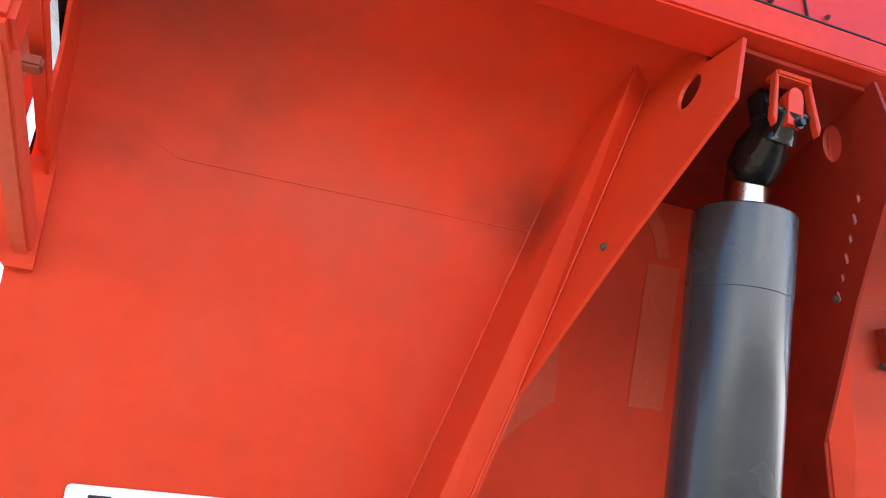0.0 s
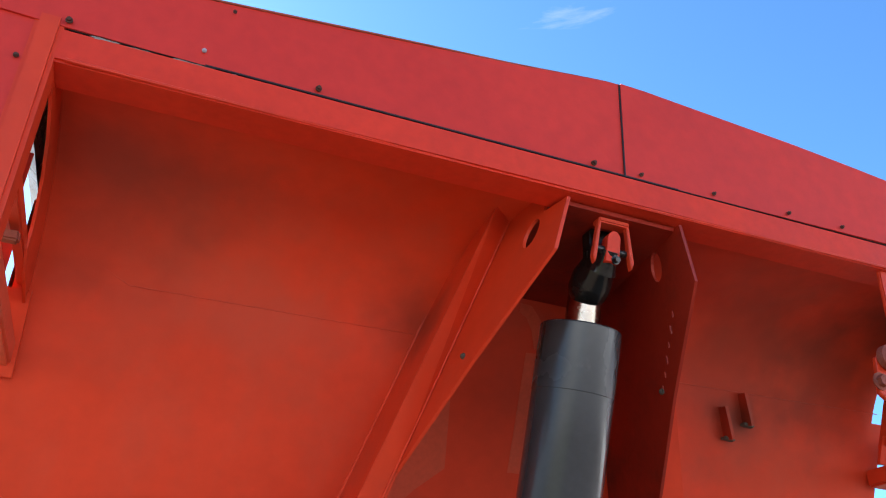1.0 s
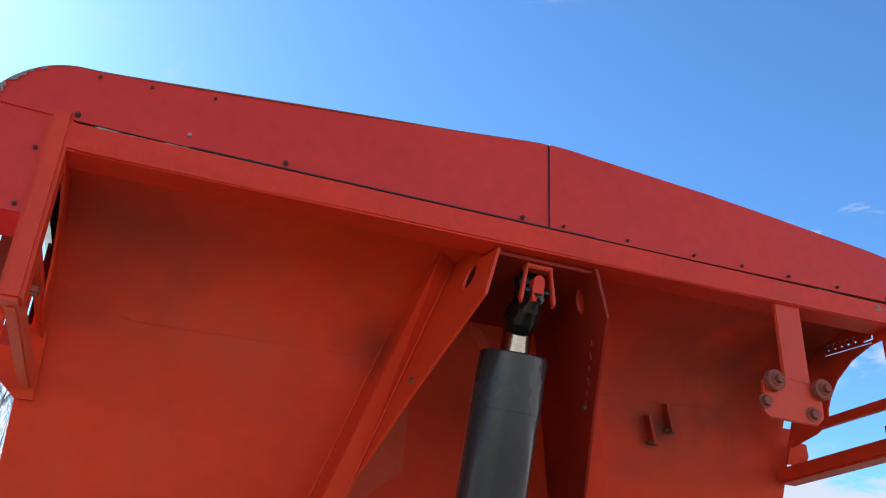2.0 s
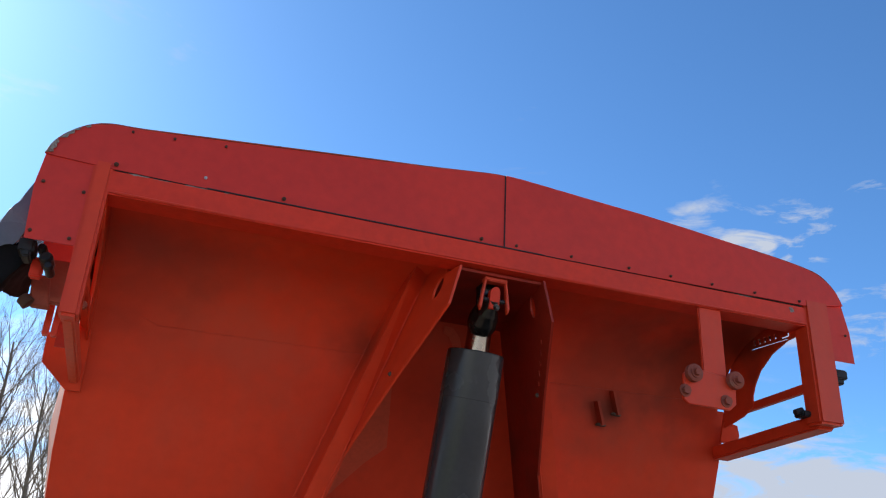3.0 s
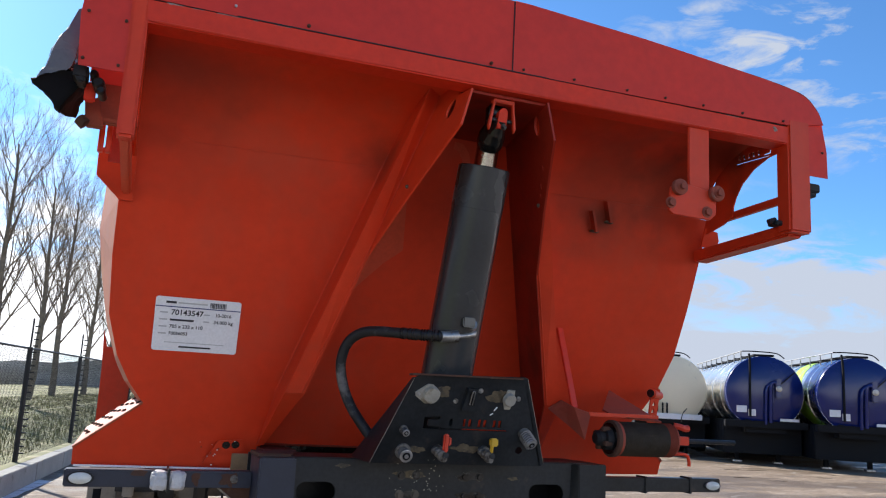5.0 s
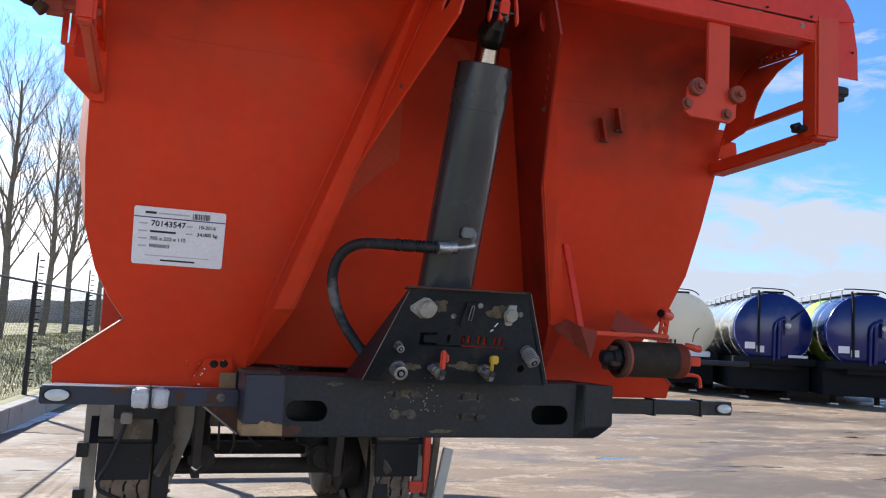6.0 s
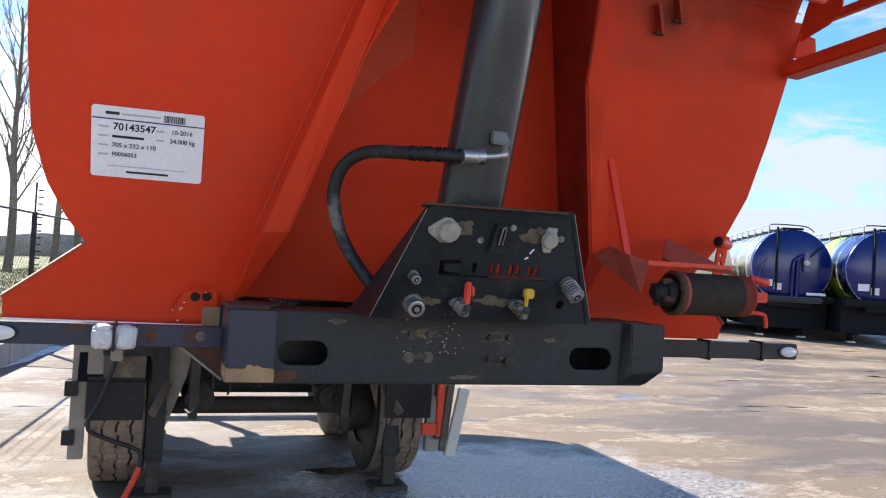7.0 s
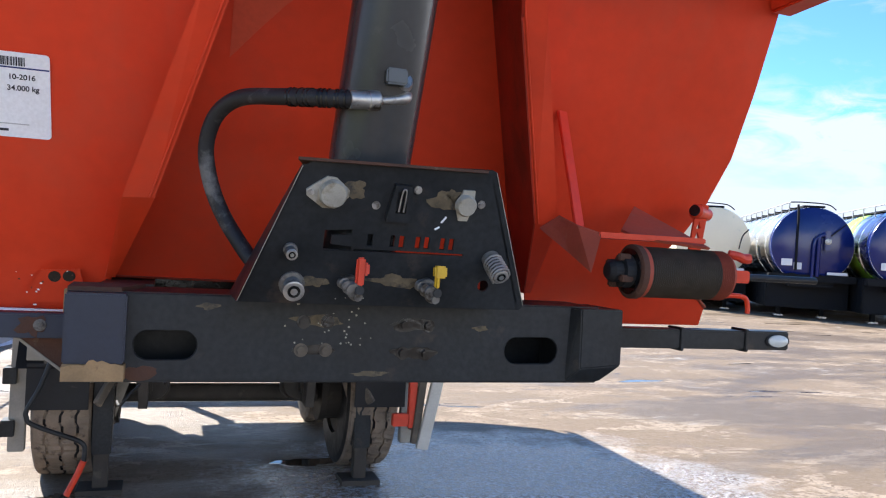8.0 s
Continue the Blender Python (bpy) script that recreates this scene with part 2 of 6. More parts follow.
CAPGREY = material("grey_plastic_cap", (0.33, 0.31, 0.26), 0.65, var=0.2, scale=20, dirt=(0.20, 0.16, 0.10), dirt_at=0.54, dirt_scale=22)
DIRTYALLOY = material("dirty_alloy", (0.17, 0.16, 0.145), 0.6, 0.35, var=0.4, scale=40, dirt=(0.05, 0.04, 0.032), dirt_at=0.48, dirt_scale=34, bump=0.2)
SMEAR = material("dried_grease", (0.11, 0.085, 0.050), 0.7, var=0.4, scale=40, dirt=(0.04, 0.034, 0.028), dirt_at=0.5, dirt_scale=45, bump=0.3)
DARKRUST = material("dark_rust", (0.075, 0.035, 0.022), 0.85, var=0.3, scale=20, dirt=(0.16, 0.12, 0.09), dirt_at=0.62, dirt_scale=30, bump=0.3)
RUBBER = material("black_rubber", (0.018, 0.018, 0.019), 0.62, spec=0.25, var=0.25, scale=18, dirt=(0.10, 0.09, 0.08), dirt_at=0.66, dirt_scale=14, bump=0.1)
HOSE = material("dusty_hose_rubber", (0.020, 0.020, 0.022), 0.55, spec=0.3, var=0.3, scale=14, dirt=(0.15, 0.145, 0.14), dirt_at=0.52, dirt_scale=9, bump=0.1)
TYRE = material("dusty_tyre_rubber", (0.20, 0.155, 0.115), 0.9, var=0.35, scale=9, dirt=(0.05, 0.038, 0.030), dirt_at=0.55, dirt_scale=17, bump=0.3, bump_scale=40)
SOOTY = material("grimy_black_steel", (0.040, 0.034, 0.028), 0.8, var=0.4, scale=9, dirt=(0.10, 0.082, 0.062), dirt_at=0.60, dirt_scale=8, bump=0.2)
MUDDY = material("dusty_dark_steel", (0.11, 0.092, 0.072), 0.85, var=0.35, scale=9, dirt=(0.24, 0.19, 0.14), dirt_at=0.54, dirt_scale=9, bump=0.2)
STICKER = material("white_label", (0.78, 0.79, 0.82), 0.45, var=0.03, scale=8)
TOUCHUP = material("touched_up_paint", (0.62, 0.085, 0.040), 0.5, var=0.08, scale=5, spec=0.25)
PRIMER = material("bare_primer", (0.25, 0.22, 0.19), 0.75, var=0.3, scale=40, dirt=(0.16, 0.07, 0.045), dirt_at=0.5, dirt_scale=60)
INK = material("black_ink", (0.02, 0.02, 0.03), 0.6, var=0.05)
INKBLUE = material("blue_ink", (0.02, 0.03, 0.16), 0.5, var=0.05)
INKGREY = material("grey_ink", (0.45, 0.46, 0.48), 0.6, var=0.05)
VALVERED = material("red_plastic", (0.60, 0.05, 0.02), 0.45, var=0.1, scale=30)
VALVEYEL = material("yellow_plastic", (0.60, 0.36, 0.02), 0.45, var=0.1, scale=30)
LENS = material("clear_marker_lens", (0.62, 0.64, 0.60), 0.12, var=0.1, scale=40, coat=0.6)
WHITEPL = material("white_plastic_wrap", (0.52, 0.52, 0.52), 0.35, var=0.2, scale=30, bump=0.7, bump_scale=60)
# black cloth with the sky's reflection lightened into its base colour
TARPSHEEN = material("sheened_tarpaulin", (0.10, 0.105, 0.115), 0.24, spec=0.5, var=0.2, scale=7, bump=0.35, bump_scale=9)
# blacker, rougher copy of the same cloth for the lower pouch
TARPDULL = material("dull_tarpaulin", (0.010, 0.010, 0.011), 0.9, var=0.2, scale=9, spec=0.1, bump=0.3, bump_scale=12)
FLANK = material("dusty_bleached_flank", (0.29, 0.075, 0.035), 0.7, var=0.2, scale=3, dirt=(0.27, 0.14, 0.075), dirt_at=0.55, dirt_scale=3, spec=0.2)
PINK = material("sunbleached_red", (0.36, 0.085, 0.045), 0.65, var=0.16, scale=4, dirt=(0.38, 0.20, 0.11), dirt_at=0.6, dirt_scale=3)
DUSTGREY = material("dusty_grey_steel", (0.27, 0.245, 0.205), 0.8, var=0.2, scale=6, dirt=(0.16, 0.13, 0.10), dirt_at=0.58, dirt_scale=9, bump=0.1)
ALU = material("aluminium_board", (0.50, 0.48, 0.43), 0.6, 0.1, var=0.12, scale=8)
ROPE = material("oily_wire_rope", (0.075, 0.060, 0.045), 0.6, 0.2, var=0.3, scale=30, bump=0.2)
TANKBLUE = material("blue_tank_paint", (0.005, 0.015, 0.115), 0.20, var=0.08, scale=1.0, fine=0.02, coat=0.2)
STEEL = material("polished_tank_steel", (0.72, 0.73, 0.74), 0.22, 1.0, var=0.08, scale=2)
CREAM = material("cream_tank_paint", (0.84, 0.73, 0.52), 0.40, var=0.05, scale=1.0, fine=0.01, dirt=(0.5, 0.46, 0.35), dirt_at=0.64)
LIME = material("lime_green_band", (0.36, 0.58, 0.04), 0.35, var=0.06)
CHASSIS = material("dark_chassis", (0.008, 0.009, 0.011), 0.7, var=0.3, scale=3, spec=0.15)
WHITEMARK = material("white_plate", (0.7, 0.7, 0.72), 0.5, var=0.05)
CONCRETE = material("kerb_concrete", (0.30, 0.29, 0.27), 0.85, var=0.18, scale=2.5, dirt=(0.15, 0.14, 0.12), dirt_at=0.58, dirt_scale=4, bump=0.3)
FENCEBLACK = material("black_fence_coating", (0.012, 0.013, 0.014), 0.5, var=0.1)
GRASS = material("spring_grass", (0.19, 0.19, 0.080), 0.9, var=0.4, scale=0.8, dirt=(0.36, 0.32, 0.20), dirt_at=0.50, dirt_scale=1.6, bump=0.5, bump_scale=20)
ASH = material("dusty_dark_red", (0.33, 0.062, 0.034), 0.7, var=0.25, scale=7, dirt=(0.25, 0.13, 0.085), dirt_at=0.6, dirt_scale=9, bump=0.1)
REED = material("dry_reeds", (0.40, 0.38, 0.34), 0.9, var=0.3, scale=0.6, spread=0.1)
BARK = material("grey_bark", (0.17, 0.145, 0.115), 0.9, var=0.3, scale=6, bump=0.4, bump_scale=15)
TWIG = material("brown_twigs", (0.165, 0.128, 0.098), 0.9, var=0.3, scale=6)


def yard_surface():
    """Weathered wet concrete: tan and grey, dark damp areas, shallow puddles that mirror, pale dried salt streaks."""
    m = bpy.data.materials.new("wet_yard_concrete")
    m.use_nodes = True
    n, l = m.node_tree.nodes, m.node_tree.links
    p = n["Principled BSDF"]
    tc = n.new("ShaderNodeTexCoord")

    def noise_at(scale, detail, rough=0.55, stretch=(1, 1, 1), distort=0.0):
        mp, t = n.new("ShaderNodeMapping"), n.new("ShaderNodeTexNoise")
        mp.inputs["Scale"].default_value = stretch
        t.inputs["Scale"].default_value, t.inputs["Detail"].default_value = scale, detail
        t.inputs["Roughness"].default_value, t.inputs["Distortion"].default_value = rough, distort
        l.new(tc.outputs["Object"], mp.inputs["Vector"])
        l.new(mp.outputs[0], t.inputs["Vector"])
        return t.outputs["Fac"]

    def ramp(fac, a, b):
        r = n.new("ShaderNodeMapRange")
        r.interpolation_type = "SMOOTHSTEP"
        r.inputs["From Min"].default_value, r.inputs["From Max"].default_value = a, b
        l.new(fac, r.inputs["Value"])
        return r.outputs[0]

    def mix(fac, a, b):
        x = n.new("ShaderNodeMix")
        x.data_type = "RGBA"
        l.new(fac, x.inputs["Factor"])
        for key, v in (("A", a), ("B", b)):
            if isinstance(v, tuple):
                x.inputs[key].default_value = (*v, 1)
            else:
                l.new(v, x.inputs[key])
        return x.outputs["Result"]

    wet = ramp(noise_at(0.42, 6, 0.62, (0.6, 1.4, 1), 0.5), 0.46, 0.57)
    far = n.new("ShaderNodeVectorMath")
    far.operation = "DISTANCE"
    far.inputs[1].default_value = (1.7, 3.1, 0)
    l.new(tc.outputs["Object"], far.inputs[0])
    edge = n.new("ShaderNodeMath")
    edge.operation = "MULTIPLY_ADD"
    edge.inputs[1].default_value = 2.2
    l.new(noise_at(1.4, 7, 0.65), edge.inputs[0])
    l.new(far.outputs["Value"], edge.inputs[2])
    damp = ramp(edge.outputs[0], 3.1, 2.4)
    pool = ramp(noise_at(1.15, 6, 0.55, (0.42, 1.7, 1), 0.5), 0.635, 0.66)
    blot = ramp(noise_at(0.9, 9, 0.62, (0.6, 1.1, 1), 0.9), 0.48, 0.56)
    mauve = ramp(noise_at(0.6, 8, 0.62, (0.5, 1.2, 1), 0.7), 0.54, 0.62)
    salt = ramp(noise_at(1.3, 9, 0.70, (0.55, 1.2, 1), 0.9), 0.61, 0.66)
    grit = noise_at(9, 7, 0.75)
    streak = ramp(noise_at(2.2, 8, 0.66, (0.5, 1.1, 1), 1.2), 0.50, 0.57)
    fleck = ramp(noise_at(6.0, 6, 0.7, (0.7, 1.2, 1), 0.6), 0.62, 0.66)
    fine = noise_at(48, 5, 0.8)
    speck = noise_at(110, 3, 0.7)
    base = mix(ramp(noise_at(0.5, 6, 0.6), 0.40, 0.60), (0.43, 0.345, 0.265), (0.34, 0.270, 0.205))
    base = mix(mauve, base, (0.235, 0.185, 0.160))
    base = mix(blot, base, (0.27, 0.208, 0.150))
    base = mix(ramp(noise_at(1.25, 10, 0.68, (0.5, 1.15, 1), 0.6), 0.49, 0.515), base, (0.245, 0.188, 0.138))
    base = mix(ramp(noise_at(1.5, 10, 0.66, (0.6, 1.0, 1), 0.5), 0.545, 0.565), base, (0.50, 0.42, 0.34))
    base = mix(ramp(noise_at(1.7, 9, 0.7, (0.4, 1.2, 1), 0.8), 0.585, 0.60), base, (0.185, 0.160, 0.145))
    base = mix(streak, base, (0.275, 0.212, 0.155))
    base = mix(fleck, base, (0.25, 0.195, 0.145))
    base = mix(ramp(grit, 0.46, 0.62), base, (0.265, 0.205, 0.145))
    base = mix(ramp(fine, 0.52, 0.64), base, (0.36, 0.30, 0.235))
    base = mix(ramp(speck, 0.60, 0.68), base, (0.140, 0.110, 0.080))
    base = mix(ramp(noise_at(21, 4, 0.7), 0.57, 0.61), base, (0.200, 0.152, 0.106))
    base = mix(ramp(noise_at(13, 5, 0.75, (0.6, 1.3, 1)), 0.60, 0.64), base, (0.33, 0.29, 0.24))
    half = n.new("ShaderNodeMath")
    half.operation = "MULTIPLY"
    half.inputs[1].default_value = 0.45
    l.new(wet, half.inputs[0])
    base = mix(half.outputs[0], base, (0.105, 0.080, 0.056))
    base = mix(salt, base, (0.44, 0.42, 0.39))
    # coarse pale bluish-white grains over the damp ground
    grains = n.new("ShaderNodeMath")
    grains.operation = "MULTIPLY"
    l.new(damp, grains.inputs[0])
    l.new(ramp(noise_at(24, 6, 0.80), 0.46, 0.56), grains.inputs[1])
    base = mix(grains.outputs[0], base, (0.62, 0.64, 0.68))
    base = mix(pool, base, (0.090, 0.074, 0.058))
    cool = n.new("ShaderNodeMix")
    cool.data_type, cool.blend_type = "RGBA", "MULTIPLY"
    cool.inputs["Factor"].default_value = 1.0
    cool.inputs["B"].default_value = (0.71, 0.66, 0.61, 1)
    l.new(base, cool.inputs["A"])
    base = cool.outputs["Result"]
    l.new(base, p.inputs["Base Color"])
    sp = n.new("ShaderNodeMapRange")
    sp.inputs["To Min"].default_value, sp.inputs["To Max"].default_value = 0.36, 0.8
    l.new(damp, sp.inputs["Value"])
    l.new(sp.outputs[0], p.inputs["Specular IOR Level"])
    ro = n.new("ShaderNodeMath")
    ro.operation = "MULTIPLY_ADD"
    ro.inputs[1].default_value, ro.inputs[2].default_value = -0.30, 0.78
    l.new(wet, ro.inputs[0])
    r1 = n.new("ShaderNodeMix")
    r1.inputs["B"].default_value = 0.20
    l.new(damp, r1.inputs["Factor"])
    l.new(ro.outputs[0], r1.inputs["A"])
    r2 = n.new("ShaderNodeMix")
    r2.inputs["B"].default_value = 0.07
    l.new(pool, r2.inputs["Factor"])
    l.new(r1.outputs["Result"], r2.inputs["A"])
    l.new(r2.outputs["Result"], p.inputs["Roughness"])
    b, inv, mm = n.new("ShaderNodeBump"), n.new("ShaderNodeMath"), n.new("ShaderNodeMath")
    inv.operation = "SUBTRACT"
    inv.inputs[0].default_value = 1
    l.new(pool, inv.inputs[1])
    mm.operation = "MULTIPLY"
    l.new(inv.outputs[0], mm.inputs[0])
    l.new(fine, mm.inputs[1])
    b.inputs["Strength"].default_value, b.inputs["Distance"].default_value = 0.8, 0.014
    l.new(mm.outputs[0], b.inputs["Height"])
    l.new(b.outputs[0], p.inputs["Normal"])
    return m


YARD = yard_surface()


# ---- mesh helpers ----
def part(name, bm, mat, parent=None, label="", smooth=False):
    bmesh.ops.recalc_face_normals(bm, faces=bm.faces)
    me = bpy.data.meshes.new(name)
    bm.to_mesh(me)
    bm.free()
    me.materials.append(mat)
    if smooth:
        me.shade_smooth()
        me.set_sharp_from_angle(angle=radians(38))
    ob = new(name, me)
    if parent:
        ob.parent = parent
        if parent.type == "EMPTY":
            ob.matrix_parent_inverse = parent.matrix_basis.inverted()
    if label:
        tagged(ob, label)
    return ob


def root(name, place, label, category, group=""):
    e = new(name)
    e.empty_display_size = 0.2
    e.location = place
    e.matrix_basis = Matrix.Translation(place)
    return tagged(e, label, category, group)


def quads(bm, rings, close=True, caps=True):
    """A skin over rings of points, each ring of the same length."""
    vs = [[bm.verts.new(p) for p in ring] for ring in rings]
    k = len(vs[0])
    for a, b in zip(vs, vs[1:]):
        for i in range(k if close else k - 1):
            bm.faces.new((a[i], a[(i + 1) % k], b[(i + 1) % k], b[i]))
    if caps and close:
        bm.faces.new(vs[0][::-1])
        bm.faces.new(vs[-1])
    return bm


def box(x0, x1, y0, y1, z0, z1, bevel=0.004, bm=None):
    own = bmesh.new()
    quads(own, [[(x0, y0, z), (x1, y0, z), (x1, y1, z), (x0, y1, z)] for z in (z0, z1)])
    if bevel:
        bmesh.ops.bevel(own, geom=own.edges[:], offset=bevel, segments=2, affect="EDGES", clamp_overlap=True)
    return joined(bm, own)


def joined(bm, own):
    if bm is None:
        return own
    me = bpy.data.meshes.new("tmp")
    own.to_mesh(me)
    own.free()
    bm.from_mesh(me)
    bpy.data.meshes.remove(me)
    return bm


def beam(a, b, w, h, bevel=0.004, up=(0, 0, 1), bm=None):
    """A bar of rectangular section from a to b: w across, h along up."""
    a, b = Vector(a), Vector(b)
    d = (b - a).normalized()
    s = d.cross(Vector(up)).normalized()
    u = s.cross(d).normalized()
    own = bmesh.new()
    quads(own, [[c + s * w / 2 * i + u * h / 2 * j for i, j in ((-1, -1), (1, -1), (1, 1), (-1, 1))] for c in (a, b)])
    if bevel:
        bmesh.ops.bevel(own, geom=own.edges[:], offset=bevel, segments=2, affect="EDGES", clamp_overlap=True)
    return joined(bm, own)


def lathe(a, b, profile, n=28, bm=None):
    """A turned body along a-b: profile rows of (share of the way, radius)."""
    a, b = Vector(a), Vector(b)
    d = (b - a).normalized()
    s = d.orthogonal().normalized()
    u = d.cross(s)
    own = bmesh.new()
    quads(own, [[a + (b - a) * f + (s * math.cos(2 * math.pi * i / n) + u * math.sin(2 * math.pi * i / n)) * max(r, 1e-4) for i in range(n)] for f, r in profile])
    return joined(bm, own)


def rod(a, b, r, n=20, bm=None, r2=None, edge=0.0):
    ln = (Vector(b) - Vector(a)).length
    e, r2 = min(edge / ln, 0.3) if ln else 0, r if r2 is None else r2
    prof = [(0, r - edge), (e, r), (1 - e, r2), (1, r2 - edge)] if edge else [(0, r), (1, r2)]
    return lathe(a, b, prof, n, bm)


def tube(points, r, n=14, bm=None, per=8, radii=None):
    """A round hose along a smooth curve through the points."""
    pts = [Vector(p) for p in points]
    line = []
    for i in range(len(pts) - 1):
        p0, p1, p2, p3 = pts[max(i - 1, 0)], pts[i], pts[i + 1], pts[min(i + 2, len(pts) - 1)]
        for k in range(per):
            t = k / per
            line.append(0.5 * ((2 * p1) + (p2 - p0) * t + (2 * p0 - 5 * p1 + 4 * p2 - p3) * t * t + (3 * p1 - p0 - 3 * p2 + p3) * t ** 3))
    line.append(pts[-1])
    own, rings, s = bmesh.new(), [], None
    for i, c in enumerate(line):
        d = (line[min(i + 1, len(line) - 1)] - line[max(i - 1, 0)]).normalized()
        s = d.orthogonal().normalized() if s is None else (s - d * s.dot(d)).normalized()
        u = d.cross(s)
        rr = r if radii is None else radii[0] + (radii[1] - radii[0]) * i / (len(line) - 1)
        rings.append([c + (s * math.cos(2 * math.pi * k / n) + u * math.sin(2 * math.pi * k / n)) * rr for k in range(n)])
    quads(own, rings)
    return joined(bm, own)


def slab(outline, thick, at, holes=(), bevel=0.0, bm=None):
    """A plate: an outline and holes of (u, v), laid out by at(u, v), made thick by the vector thick."""
    own = bmesh.new()
    edges = []
    for loop in (outline, *holes):
        vs = [own.verts.new(at(*p)) for p in loop]
        edges += [own.edges.new((vs[i], vs[(i + 1) % len(vs)])) for i in range(len(vs))]
    bmesh.ops.triangle_fill(own, use_beauty=True, use_dissolve=False, edges=edges)
    made = bmesh.ops.extrude_face_region(own, geom=own.faces[:])["geom"]
    bmesh.ops.translate(own, vec=Vector(thick), verts=[v for v in made if isinstance(v, bmesh.types.BMVert)])
    if bevel:
        sharp = [e for e in own.edges if len(e.link_faces) == 2 and e.calc_face_angle(0) > 0.9]
        bmesh.ops.bevel(own, geom=sharp, offset=bevel, segments=1, affect="EDGES", clamp_overlap=True)
    return joined(bm, own)


def oval(cu, cv, ru, rv, n=20, stadium=False, turn=0.0):
    pts = []
    for i in range(n):
        a = 2 * math.pi * i / n
        u, v = (ru * math.cos(a), rv * math.sin(a))
        if stadium:
            u = rv * math.cos(a) + (ru - rv) * (1 if math.cos(a) > 0 else -1)
        pts.append((cu + u * math.cos(turn) - v * math.sin(turn), cv + u * math.sin(turn) + v * math.cos(turn)))
    return pts


def hexbolt(c, axis, r=0.009, h=0.007, washer=True, bm=None):
    c, axis = Vector(c), Vector(axis).normalized()
    own = bm if bm is not None else bmesh.new()
    if washer:
        rod(c, c + axis * 0.003, r * 1.5, 14, own)
    return rod(c + axis * 0.003, c + axis * (h + 0.003), r, 6, own)


def standing():
    return set(bpy.data.objects)


def shifted(before, by, keep=()):
    """Moves every mesh built since before by the vector by."""
    for ob in standing() - before:
        if ob.type == "MESH" and ob.name.split(".")[0] not in keep:
            ob.data.transform(Matrix.Translation(by))


# ---- yard ----
def build_ground():
    bm = bmesh.new()
    quads(bm, [[(x, -60, 0), (x, 400, 0)] for x in (-400, 0, 400)], close=False)
    for v in bm.verts:
        if v.co.y < 0:
            v.co.y = -400
    tagged(part("ground", bm, YARD), "wet tan concrete yard with puddles and pale salt streaks", "ground", kind="structure")


build_ground()


def build_wet_patches():
    chalk = material("dried_salt", (0.72, 0.72, 0.73), 0.8, var=0.2, scale=5, dirt=(0.35, 0.32, 0.30), dirt_at=0.56, dirt_scale=6, bump=0.3)
    def patch(name, pts, z, mat, label, word):
        ring = []
        for i, p in enumerate(pts):
            q = pts[(i + 1) % len(pts)]
            for k in range(4):
                u, v = p[0] + (q[0] - p[0]) * k / 4, p[1] + (q[1] - p[1]) * k / 4
                w = 0.05 * noise.noise((u * 3, v * 3, 0.5))
                ring.append((u + w, v - w))
        tagged(part(name, slab(ring, (0, 0, 0.002), lambda x, y: (x, y, z)), mat), label, word, kind="stuff")
    patch("salt_residue", [(-3.37, 8.44), (-2.60, 8.91), (-2.24, 9.96), (-1.95, 11.67), (-2.16, 11.86), (-2.51, 10.53), (-2.92, 9.48)], 0.003, chalk, "dried white salt along the kerb", "salt")


build_wet_patches()

# ---- the tipper trailer ----
trailer = root("tipper_trailer", (0, 4.0, 0), "red steel tipper semi-trailer parked on landing legs in the yard", "trailer")


NICHE = 0.12


def wy(z):
    """Depth of the raked front wall at height z."""
    return 0.50 + 0.40 * (2.32 - z)


def on_wall(x, z, proud=0.0):
    return (x, wy(z) - proud, z - 0.4 * proud)


def cheek_x(y, z):
    """Half width of the niche: both cheeks are flat plates that splay downwards and backwards."""
    return 0.137 + 0.17 * y - 0.242 * (z - 2.604)


